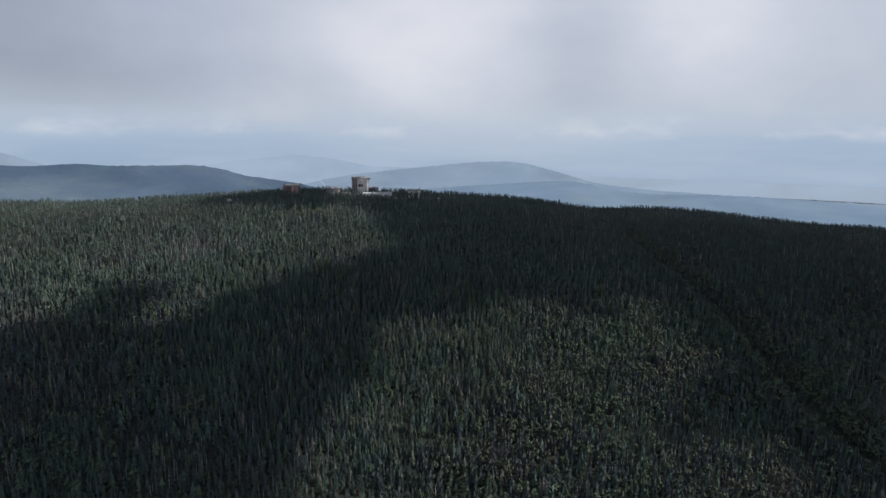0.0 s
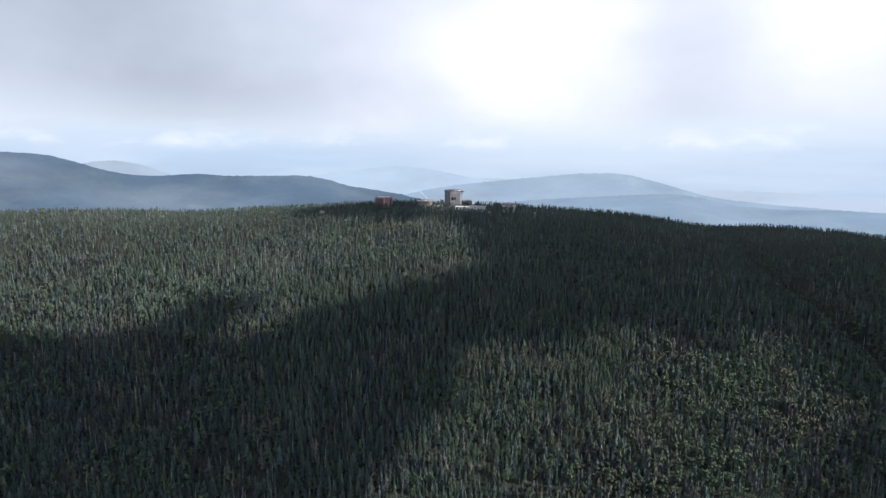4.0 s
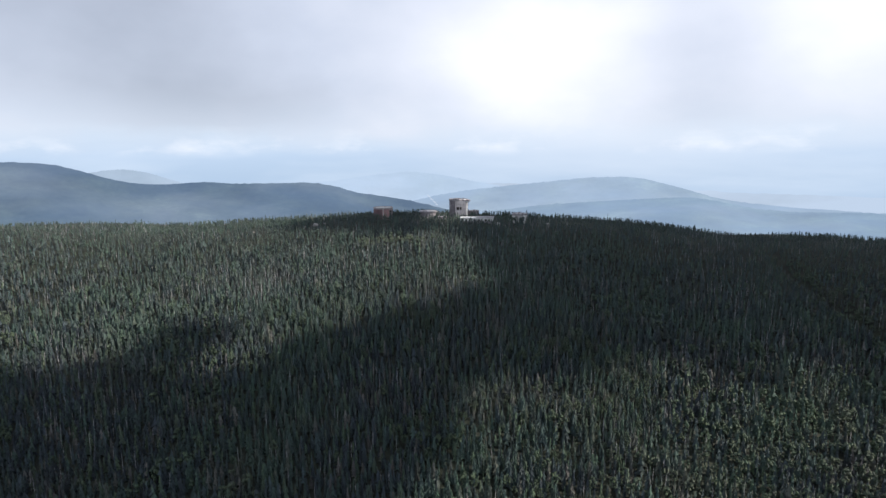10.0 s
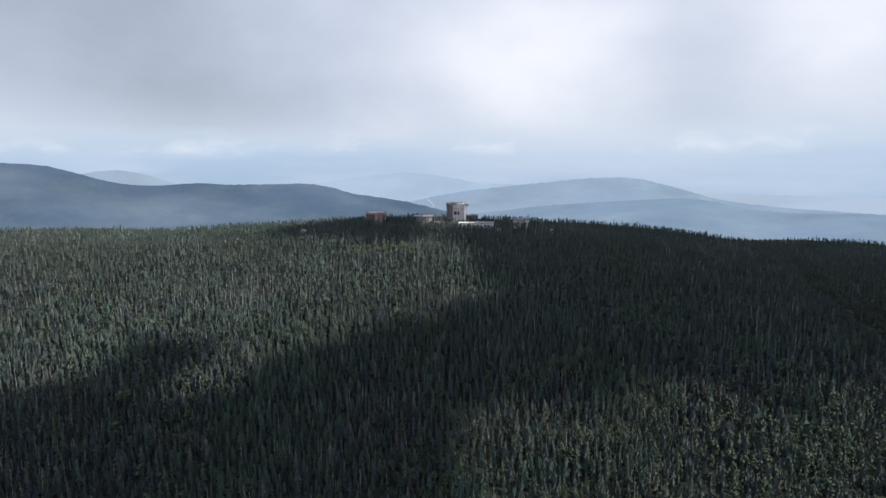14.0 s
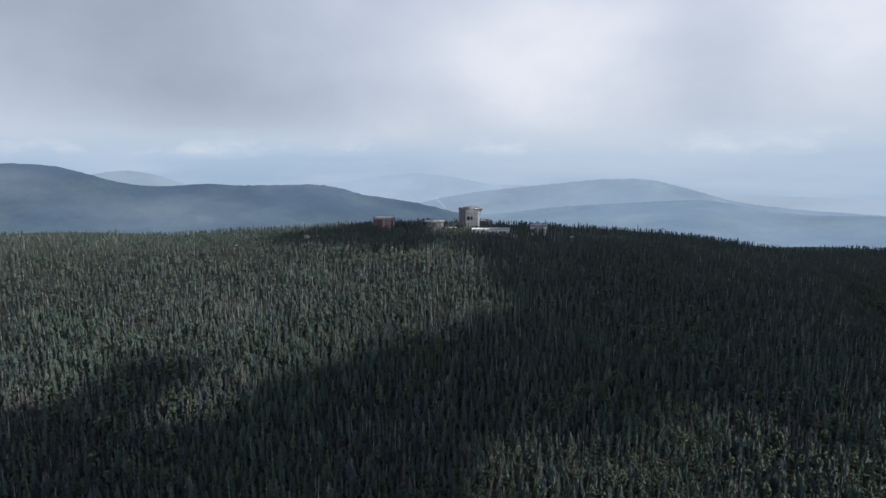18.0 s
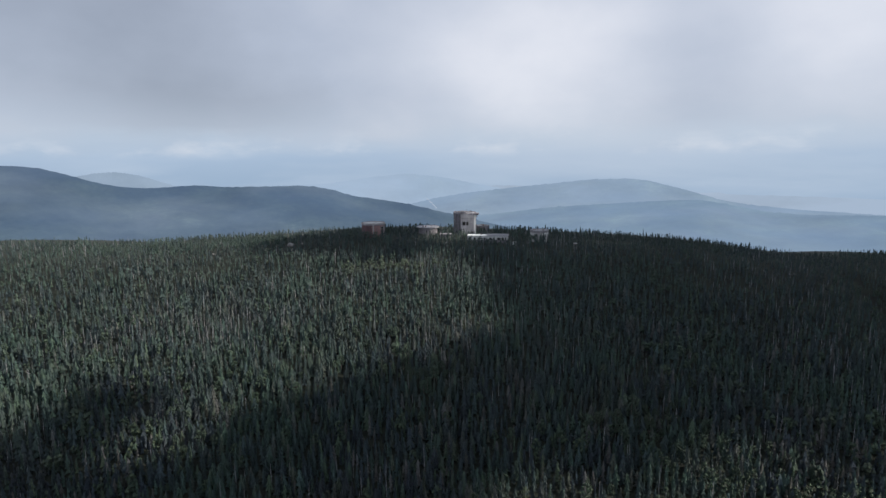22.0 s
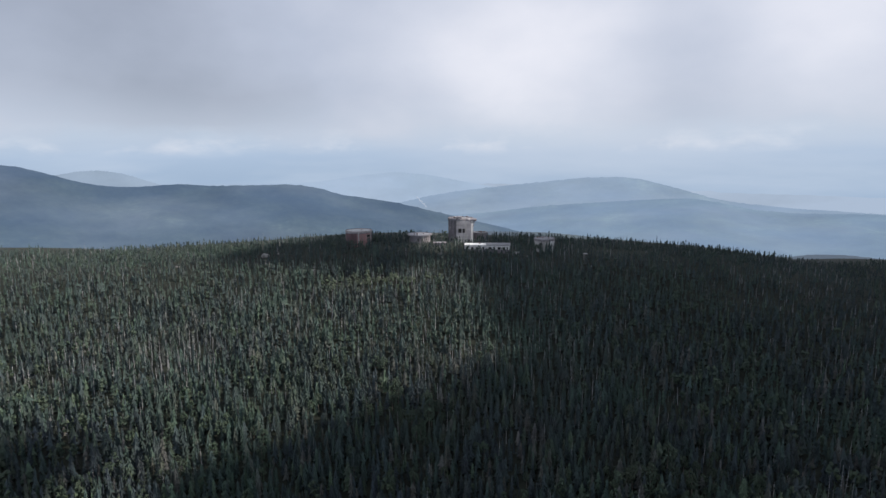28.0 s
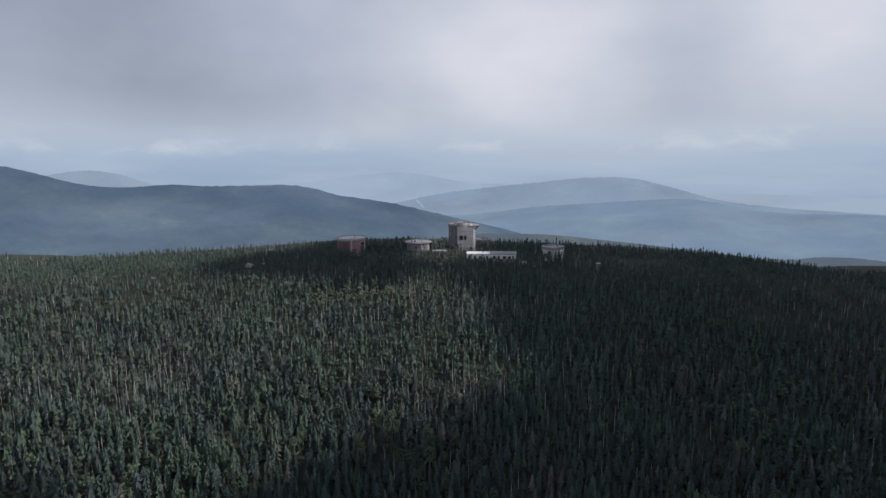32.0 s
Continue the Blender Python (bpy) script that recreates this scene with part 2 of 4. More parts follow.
def canopy(x, y):
    d = 650 - y
    e = 10 * np.logaddexp(0, (d - 50) / 10)
    front = 0.315 * e + 0.0001 * e**2
    front = np.where(e > 390, 0.315 * 390 + 0.0001 * 390**2 + (e - 390) * 0.40, front)
    back = np.maximum(-d - 15, 0)
    behind = 0.0012 * np.minimum(back, 140) ** 2 + np.maximum(back - 140, 0) * 0.336
    gully = 8 * np.exp(-(((x - gully_line(y)) / 13) ** 2)) * np.clip((620 - y) / 50, 0, 1)
    roll = 2.0 * np.sin(x / 37.0 + y / 71.0) + 1.6 * np.sin(x / 61.0 - y / 29.0 + 1.3)
    return np.maximum(crest(x) - front - behind - gully + roll * np.clip((630 - y) / 90, 0, 1), VALLEY)


def land(x, y):
    x, y = np.asarray(x, float), np.asarray(y, float)
    return np.maximum(canopy(x, y) - 0.85 * tree_height(x, y), VALLEY)


def fast_mesh(name, verts, tris, mat, flat=False):
    """One mesh from number arrays."""
    me = bpy.data.meshes.new(name)
    me.vertices.add(len(verts))
    me.vertices.foreach_set("co", verts.astype(np.float32).ravel())
    me.loops.add(tris.size)
    me.loops.foreach_set("vertex_index", tris.astype(np.int32).ravel())
    me.polygons.add(len(tris))
    me.polygons.foreach_set("loop_start", np.arange(0, tris.size, 3, dtype=np.int32))
    me.update(calc_edges=True)
    if flat:
        me.shade_flat()
    me.materials.append(mat)
    return new(name, me)


def grid_axis(parts):
    out = []
    for a, b, step in parts:
        out += list(np.arange(a, b, step))
    return np.array(out + [parts[-1][1]])


gx = grid_axis([(-4900, -1000, 300), (-1000, -500, 40), (-500, 650, 9), (650, 1000, 40), (1000, 4900, 300)])
gy = grid_axis([(-4900, -600, 300), (-600, 100, 40), (100, 800, 9), (800, 1300, 30), (1300, 4800, 300)])
GX, GY = np.meshgrid(gx, gy)
GZ = land(GX, GY)
nx = len(gx)
ids = np.arange(len(gy) * nx).reshape(len(gy), nx)
quads = np.stack([ids[:-1, :-1], ids[:-1, 1:], ids[1:, 1:], ids[1:, :-1]], -1).reshape(-1, 4)
tris = np.concatenate([quads[:, [0, 1, 2]], quads[:, [0, 2, 3]]])
ground = fast_mesh("ground", np.stack([GX, GY, GZ], -1).reshape(-1, 3), tris, M_GROUND)
tagged(ground, "dark mossy ground of a wooded mountain and valley", "ground", kind="structure")


def far_ridge(name, points, dist, mat, depth, label, seed):
    """A far mountain: a crest line given in degrees (right of +y, above level), with a near and a far flank that run down to the valley."""
    rng = np.random.default_rng(seed)
    az = np.linspace(points[0][0], points[-1][0], 260)
    el = np.interp(az, *np.array(points, float).T)
    k = np.hanning(9)
    el = np.convolve(np.pad(el, 4, "edge"), k / k.sum(), "valid")
    a, top = np.radians(az), 61 + dist * np.tan(np.radians(el))
    rows = [0.0, 0.12, 0.3, 0.5, 0.75, 1.0]
    verts = []
    bumps = [sum(rng.normal() * np.sin(az * f + rng.uniform(0, 6)) / f for f in (0.8, 1.7, 3.1, 6.3, 11.0)) for _ in rows]
    for s, bump in zip(rows, bumps):
        drop = s ** 0.8
        z = top + (VALLEY - 40 - top) * drop + 8 * bump * s * (1 - s) * 3
        if s == 0.0:
            z = z + np.abs(rng.normal(0, dist * 0.0005, len(az)))
        r = dist - depth * s + 30 * bump * s
        verts.append(np.stack([r * np.sin(a), 120 + r * np.cos(a), z], -1))
    back = np.stack([(dist + 150) * np.sin(a), 120 + (dist + 150) * np.cos(a), 0 * a + VALLEY - 40], -1)
    verts = np.concatenate([back[None], np.array(verts)])
    n = len(az)
    i = np.arange(len(verts) * n).reshape(len(verts), n)
    q = np.stack([i[:-1, :-1], i[:-1, 1:], i[1:, 1:], i[1:, :-1]], -1).reshape(-1, 4)
    ob = fast_mesh(name, verts.reshape(-1, 3), np.concatenate([q[:, [0, 2, 1]], q[:, [0, 3, 2]]]), mat)
    ob.data.shade_smooth()
    return tagged(ob, label, "mountain", kind="structure")

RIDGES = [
    # low haze along the horizon, built as a glowing range
    ("backdrop_haze_range", [(-70, -3.2), (-40, -3.0), (-18, -2.7), (-10, -2.9), (0, -2.9), (12, -3.1), (24, -3.6), (34, -3.7), (50, -3.6), (75, -3.4)], 4700, 200, (0.07, 0.085, 0.07), (0.40, 0.495, 0.615), 0.95, "pale blue horizon haze built as a low far range"),
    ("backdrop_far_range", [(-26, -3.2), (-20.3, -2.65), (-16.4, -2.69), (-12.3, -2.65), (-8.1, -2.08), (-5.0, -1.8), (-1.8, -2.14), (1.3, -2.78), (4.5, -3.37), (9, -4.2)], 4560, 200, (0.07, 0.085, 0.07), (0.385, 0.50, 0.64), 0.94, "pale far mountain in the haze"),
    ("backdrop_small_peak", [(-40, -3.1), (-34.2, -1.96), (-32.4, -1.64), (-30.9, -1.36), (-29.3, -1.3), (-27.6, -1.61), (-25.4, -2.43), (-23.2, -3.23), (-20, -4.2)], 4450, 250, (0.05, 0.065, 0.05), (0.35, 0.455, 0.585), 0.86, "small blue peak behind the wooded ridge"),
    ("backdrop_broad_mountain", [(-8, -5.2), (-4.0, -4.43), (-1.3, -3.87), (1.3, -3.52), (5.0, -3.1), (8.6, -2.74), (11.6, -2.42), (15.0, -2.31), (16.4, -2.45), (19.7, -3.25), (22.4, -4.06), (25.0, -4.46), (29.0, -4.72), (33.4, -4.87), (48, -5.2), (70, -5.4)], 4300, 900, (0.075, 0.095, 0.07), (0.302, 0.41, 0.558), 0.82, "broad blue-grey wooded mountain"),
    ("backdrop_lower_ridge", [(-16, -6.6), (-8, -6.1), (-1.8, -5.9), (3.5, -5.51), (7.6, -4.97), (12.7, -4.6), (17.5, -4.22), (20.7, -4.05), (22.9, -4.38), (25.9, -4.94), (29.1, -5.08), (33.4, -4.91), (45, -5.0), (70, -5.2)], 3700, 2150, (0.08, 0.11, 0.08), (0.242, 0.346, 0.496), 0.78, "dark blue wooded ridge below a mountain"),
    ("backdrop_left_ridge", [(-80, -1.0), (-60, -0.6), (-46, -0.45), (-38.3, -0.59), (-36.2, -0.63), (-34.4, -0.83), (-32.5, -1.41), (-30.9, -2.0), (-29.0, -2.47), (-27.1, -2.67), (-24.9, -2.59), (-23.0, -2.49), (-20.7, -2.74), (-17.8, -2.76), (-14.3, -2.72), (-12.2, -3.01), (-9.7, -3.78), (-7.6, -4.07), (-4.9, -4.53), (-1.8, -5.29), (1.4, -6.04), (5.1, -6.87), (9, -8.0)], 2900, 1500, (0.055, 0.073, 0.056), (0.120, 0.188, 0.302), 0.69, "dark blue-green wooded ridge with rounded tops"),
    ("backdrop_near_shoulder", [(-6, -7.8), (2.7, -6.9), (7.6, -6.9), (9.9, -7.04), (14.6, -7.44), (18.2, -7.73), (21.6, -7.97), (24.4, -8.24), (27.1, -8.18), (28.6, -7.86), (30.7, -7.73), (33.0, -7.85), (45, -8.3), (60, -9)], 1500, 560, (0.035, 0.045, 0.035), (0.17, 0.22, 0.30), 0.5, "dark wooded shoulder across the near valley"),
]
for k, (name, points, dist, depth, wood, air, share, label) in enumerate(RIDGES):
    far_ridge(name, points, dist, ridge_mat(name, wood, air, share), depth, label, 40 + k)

# a pale bare strip on the far ridge
bm = bmesh.new()
for k in range(14):
    a0, e0 = radians(-3.2 + 0.07 * k), radians(-4.0 - 0.072 * k - 0.05 * math.sin(k * 1.7))
    r0 = 3450
    c0 = Vector((r0 * math.sin(a0), 120 + r0 * math.cos(a0), 61 + r0 * math.tan(e0)))
    bmesh.ops.create_cube(bm, size=1.0, matrix=Matrix.Translation(c0) @ Matrix.Rotation(0.5, 4, "Y") @ Matrix.Diagonal((5.0 + 2.0 * (k % 4), 14.0, 1.6 + 1.4 * (k * 5 % 3), 1)))
me = bpy.data.meshes.new("backdrop_bare_strip")
bm.to_mesh(me)
bm.free()
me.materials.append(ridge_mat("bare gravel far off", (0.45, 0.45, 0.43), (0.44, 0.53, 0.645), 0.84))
tagged(new("backdrop_bare_strip", me), "pale bare gravel strip on a far wooded ridge", "track", kind="structure")


# ---- helpers for things ----
def part(name, bm, mat, parent, label=""):
    me = bpy.data.meshes.new(name)
    bm.normal_update()
    bm.to_mesh(me)
    bm.free()
    me.materials.append(mat)
    ob = new(name, me)
    ob.parent = parent
    return tagged(ob, label) if label else ob


def thing(name, x, y, z, turn, label, category, group=""):
    e = new(name)
    e.matrix_basis = pose(x, y, z, 0, 0, turn)
    return tagged(e, label, category, group)


def box(bm, x0, x1, y0, y1, z0, z1, bevel=0.0):
    r = bmesh.ops.create_cube(bm, size=1.0, matrix=Matrix.Translation(((x0 + x1) / 2, (y0 + y1) / 2, (z0 + z1) / 2)) @ Matrix.Diagonal((x1 - x0, y1 - y0, z1 - z0, 1)))
    if bevel:
        bmesh.ops.bevel(bm, geom=list({e for v in r["verts"] for e in v.link_edges}), offset=bevel, segments=1, affect="EDGES")
    return bm


def boxed(*args, **kw):
    return box(bmesh.new(), *args, **kw)


def ring_wall(r, thick, z0, z1, sides, a0=0.0, a1=360.0, jag=0.0, seed=1):
    """A round wall with thickness, from angle a0 to a1 (degrees, from +x), with a broken top if jag is set."""
    rng = random.Random(seed)
    bm = bmesh.new()
    full = a1 - a0 >= 359.9
    n = sides if full else sides + 1
    cols = []
    for i in range(n):
        a = radians(a0 + (a1 - a0) * i / sides)
        top = z1 - jag * rng.random()
        c, s = math.cos(a), math.sin(a)
        cols.append([bm.verts.new((q * c, q * s, z)) for q, z in ((r, z0), (r, top), (r - thick, top), (r - thick, z0))])
    for i in range(sides):
        p, q = cols[i], cols[(i + 1) % n]
        for k in range(4):
            bm.faces.new((p[k], q[k], q[(k + 1) % 4], p[(k + 1) % 4]))
    if not full:
        bm.faces.new(cols[0])
        bm.faces.new(cols[-1][::-1])
    bmesh.ops.recalc_face_normals(bm, faces=bm.faces[:])
    return bm


def disc(r, z0, z1, sides, bevel=0.12, dip=0.0):
    bm = bmesh.new()
    rings = [(r - bevel, z0), (r, z0 + bevel), (r, z1 - bevel), (r - bevel, z1), (r * 0.55, z1 - dip)]
    rows = [[bm.verts.new((q * math.cos(2 * math.pi * i / sides), q * math.sin(2 * math.pi * i / sides), z)) for i in range(sides)] for q, z in rings]
    for a, b in zip(rows, rows[1:]):
        for i in range(sides):
            bm.faces.new((a[i], a[(i + 1) % sides], b[(i + 1) % sides], b[i]))
    bm.faces.new(rows[0][::-1])
    bm.faces.new(rows[-1])
    return bm


def at_angle(bm, r, a, z):
    """Turns a small piece built round the origin (its front towards -y) to the outside of a round wall."""
    bmesh.ops.transform(bm, matrix=pose(r * math.cos(radians(a)), r * math.sin(radians(a)), z, 0, 0, a + 90), verts=bm.verts[:])
    return bm


# ---- unseen broken cloud, added and shaped so that its shade lies on the slope ----
EDGE = np.array([(-420, 424), (-260, 424), (-160, 424), (-90, 436), (0, 457), (48, 480), (55, 506), (36, 560), (32, 600), (40, 760)], float)


def shade_depth(x, y):
    """How far (metres, roughly) a place of the slope lies inside the cloud's shade, and outside the gap in it."""
    lower = np.interp(x, EDGE[:6, 0], EDGE[:6, 1])
    right = np.interp(y, EDGE[5:, 1], EDGE[5:, 0])
    d = np.where(y > 480, x - right, np.where(x < 48, (lower - y) * 0.85, np.hypot(x - 42, np.maximum(480 - y, 0))))
    d = np.maximum(d, np.minimum(y - 578 + 0.2 * x, x + 84))
    gap = np.maximum(np.maximum(0.8 * (0.55 * (y - 330) - x), 0.9 * (y - 406 - 0.16 * (x - 60))), 0.5 * (x - 270))
    return d, gap


def cloud(base, step=9.0):
    lift = (base + 40) / to_sun.z
    cx, cy = np.meshgrid(np.arange(-380, 760, step) + to_sun.x * lift, np.arange(190, 790, step) + to_sun.y * lift)
    gx_, gy_ = cx - to_sun.x * lift, cy - to_sun.y * lift
    for _ in range(3):
        k = (base - canopy(gx_, gy_)) / to_sun.z
        gx_, gy_ = cx - to_sun.x * k, cy - to_sun.y * k
    wob = np.array([noise.fractal(Vector((a * 0.016, b * 0.016, 3.1)), 1.0, 2.0, 4) for a, b in zip(cx.ravel(), cy.ravel())]).reshape(cx.shape)
    rags = np.array([noise.noise(Vector((a * 0.045, b * 0.045, 8.4))) for a, b in zip(cx.ravel(), cy.ravel())]).reshape(cx.shape)
    d, gap = shade_depth(gx_, gy_)
    d = np.minimum(d + 30 * wob, np.maximum(gap + 24 * wob, -13) + 34 * rags)
    d = np.minimum(d, np.maximum(np.abs(gx_ - 13) - 30, 611 - gy_))   # gap cut so that the tower and the long building stand in the sun
    inside = d > 0
    puff = np.sqrt(np.clip(d, 0, 90) / 90)
    top, low = base + 70 * puff + 22 * wob * puff, base - 16 * puff + 8 * wob * puff
    n = cx.size
    i = np.arange(n).reshape(cx.shape)
    q = np.stack([i[:-1, :-1], i[:-1, 1:], i[1:, 1:], i[1:, :-1]], -1).reshape(-1, 4)
    q = q[inside.ravel()[q].all(1)]
    verts = np.concatenate([np.stack([cx, cy, top], -1).reshape(-1, 3), np.stack([cx, cy, low], -1).reshape(-1, 3)])
    edges = collections.Counter()
    for f in q.tolist():
        for a, b in zip(f, f[1:] + f[:1]):
            edges[(a, b)] += 1
    rim = [(a, b) for a, b in edges if (b, a) not in edges]
    tri = np.concatenate([q[:, [0, 1, 2]], q[:, [0, 2, 3]], n + q[:, [0, 2, 1]], n + q[:, [0, 3, 2]]] + [np.array([(b, a, n + a), (b, n + a, n + b)]) for a, b in rim])
    used, back = np.unique(tri, return_inverse=True)
    ob = fast_mesh("backdrop_shade_cloud", verts[used], back.reshape(tri.shape), M_CLOUD)
    ob.data.shade_smooth()
    return tagged(ob, "unseen grey-white cloud added to cast shade on the slope", "cloud", kind="structure")


M_CLOUD, _n, _b = material("cloud", 1.0)
_n.put(_b, "Base Color", _n.ramp(_n.noise(_n.add("ShaderNodeNewGeometry").outputs["Position"], 0.02, 5.0), [(0.3, (0.72, 0.74, 0.78)), (0.7, (0.86, 0.87, 0.88))]))
cloud(330.0)


# ---- the old radar station on the summit ----
def opening(parent, w, h, r, a, z, name="window", frame_mat=None, curtain=M_DARK):
    """A hole in a round wall: a dark reveal set in a thick frame."""
    f = frame_mat or M_PALE
    bm = bmesh.new()
    t = 0.14
    box(bm, -w / 2 - t, -w / 2, -0.10, 0.2, -t, h + t)
    box(bm, w / 2, w / 2 + t, -0.10, 0.2, -t, h + t)
    box(bm, -w / 2, w / 2, -0.10, 0.2, h, h + t)
    box(bm, -w / 2, w / 2, -0.16, 0.2, -t, 0)
    win = part(name, at_angle(bm, r, a, z), f, parent)
    bm = boxed(-w / 2, w / 2, -0.03, 0.12, 0, h)
    part("dark_opening", at_angle(bm, r, a, z), curtain, win, "dark opening with no glass")
    return win


def ground_at(x, y):
    return float(land(x, y))


def drum(x, y, r, h, base, wall, roof, label, turn=0.0, over=0.25, sides=16, pilasters=(), windows=(), face=None, dip=0.15, vents=4, kerb=M_CONC, name="radar_building"):
    """A round station building: panelled wall, overhanging roof slab, kerb, pilasters, openings."""
    e = thing(name, x, y, base, turn, label, "building", "round station buildings")
    for i in range(sides):
        a0, a1 = 360 / sides * i, 360 / sides * (i + 1)
        part("wall_panel", ring_wall(r, 0.4, -5.0, h, 2, a0 + 0.18, a1 - 0.18), face[1] if face and face[0][0] <= (a0 + a1) / 2 <= face[0][1] else wall, e)
    part("wall_core", ring_wall(r - 0.09, 0.4, -5.0, h - 0.05, sides * 2), wall, e, "recessed joints behind the panels")
    slab = part("roof_slab", disc(r + over, h, h + 0.55, 40, 0.1, dip), roof, e)
    part("roof_kerb", ring_wall(r + over - 0.12, 0.3, h + 0.5, h + 0.85, 40, jag=0.12, seed=int(r * 10)), kerb, slab, "chipped roof kerb")
    part("roof_band", ring_wall(r + 0.12, 0.2, h - 0.75, h - 0.05, 40), M_CONC, e)
    for a in pilasters:
        part("pilaster", at_angle(boxed(-0.32, 0.32, -0.22, 0.15, -5.0, h, bevel=0.03), r, a, 0), M_PALE, e, "pale concrete pilaster")
    for a, z, w, hh in windows:
        opening(e, w, hh, r, a, z)
    rng = random.Random(int(x * 7 + y))
    for k in range(vents):
        a, q = rng.uniform(0, 360), rng.uniform(0.2, 0.75) * r
        part("roof_vent", at_angle(boxed(-0.35, 0.35, -0.35, 0.35, 0, rng.uniform(0.4, 1.0), bevel=0.05), q, a, h + 0.4), M_RUST, slab, "rusty vent stub")
    return e


def radar_tower(x, y, base):
    e = thing("radar_tower", x, y, base, 0, "tall stained concrete radar tower with an overhanging top deck", "tower")
    R, H = 8.7, 20.5
    n = 20
    for i in range(n):
        a0, a1 = 360 / n * i, 360 / n * (i + 1)
        for z0, z1 in ((-4.0, 4.1), (4.1, 8.2), (8.2, 12.3), (12.3, 16.4), (16.4, H - 1.0)):
            # left-hand panels carry both the streaks and the painted shade
            part("wall_panel", ring_wall(R, 0.5, z0 + 0.05, z1 - 0.05, 2, a0 + 0.2, a1 - 0.2), M_STAINED_SHADE if 170 < a0 < 250 else M_CONC, e)
    part("wall_core", ring_wall(R - 0.1, 0.5, -4.0, H - 0.9, 40), M_CONC, e)
    # stair block with a flat face on the front
    blk = part("stair_block", boxed(-3.1, 6.9, -8.95, -3.0, -4.0, H - 1.0, bevel=0.06), M_CONC2, e, "flat lighter concrete stair block")
    part("corner_pier", boxed(6.92, 8.3, -8.2, -3.2, -4.0, H - 1.0, bevel=0.05), M_WHITE, e, "white corner pier")
    part("infill_strip", boxed(2.9, 3.7, -9.02, -8.93, 1.5, H - 2.2), M_PALE, blk, "pale vertical strip of infill panels")
    for k, z in enumerate((4.1, 8.2, 12.3, 16.4)):
        part("floor_band", boxed(-3.15, 6.95, -9.0, -8.9, z - 0.12, z + 0.12), M_CONC, blk)
    for wx, wz, ww, wh in ((-1.7, 11.1, 2.1, 2.7), (1.2, 11.2, 1.4, 2.5), (5.3, 5.0, 0.8, 1.3)):
        bm = bmesh.new()
        for bx in ((wx - 0.14, wx, wz - 0.14, wz + wh + 0.14), (wx + ww, wx + ww + 0.14, wz - 0.14, wz + wh + 0.14)):
            box(bm, bx[0], bx[1], -9.11, -8.9, bx[2], bx[3])
        box(bm, wx, wx + ww, -9.11, -8.9, wz + wh, wz + wh + 0.14)
        box(bm, wx, wx + ww, -9.17, -8.9, wz - 0.14, wz)
        win = part("window", bm, M_CONC, blk)
        part("dark_opening", boxed(wx, wx + ww, -9.06, -8.91, wz, wz + wh), M_DARK, win, "dark opening with no glass")
    for a, z in ((205, 13.2), (222, 5.0), (340, 12.0)):
        opening(e, 1.1, 1.7, R, a, z)
    # top deck
    deck = part("top_deck", disc(R + 0.45, H - 1.0, H - 0.3, 40, 0.1, 0.1), M_ROOF, e, "weathered overhanging deck slab")
    part("parapet", ring_wall(R + 0.3, 0.35, H - 0.35, H + 0.35, 40, jag=0.4, seed=5), M_CONC, e, "broken concrete parapet")
    part("corner_deck", boxed(4.0, 10.9, -9.1, -2.0, H - 0.95, H - 0.2, bevel=0.08), M_CONC, e, "square deck jutting past the pier")
    part("deck_patch", boxed(4.9, 6.6, -8.8, -6.9, H - 0.2, H + 0.15, bevel=0.05), M_WHITE, e, "bright bare patch on the deck")
    for k, (bx, bz, bw) in enumerate(((8.33, H - 1.9, 1.9), (8.33, H - 3.2, 1.5), (8.33, H - 5.2, 0.9))):
        part("bracket", boxed(bx, bx + bw, -7.9 + k * 0.4, -6.3, bz, bz + 0.75, bevel=0.06), M_CONC, e, "stepped concrete bracket")
    for k in range(12):
        a = radians(30 * k + 8)
        c, s = math.cos(a), math.sin(a)
        if not (s < -0.2 and c > -0.1):
            part("deck_rib", at_angle(boxed(-0.22, 0.22, -0.35, 0.1, -0.9, 0.0, bevel=0.03), R, 30 * k + 8, H - 1.0), M_CONC, e)
    hut = part("roof_hut", boxed(-3.4, 0.6, -2.0, 2.4, H - 0.4, H + 0.7, bevel=0.08), M_ROOF, e, "low plant room on the roof")
    part("hut_roof", boxed(-3.7, 0.9, -2.3, 2.7, H + 0.7, H + 0.88, bevel=0.04), M_ROOF, hut)
    rng = random.Random(4)
    for k in range(9):
        bx, by = rng.uniform(-6, 6), rng.uniform(-5, 5)
        part("rubble_block", boxed(bx, bx + rng.uniform(0.4, 1.3), by, by + rng.uniform(0.4, 1.3), H - 0.5, H + rng.uniform(0.1, 0.9), bevel=0.08), M_RUST if k % 5 == 0 else M_CONC, deck)
    for mx, my, mh in ((1.5, 2.0, 2.0), (4.2, -3.0, 1.7)):
        part("mast_stub", boxed(mx - 0.08, mx + 0.08, my - 0.08, my + 0.08, H - 0.5, H + mh), M_RUST, e, "rusted mast stub")
    return e


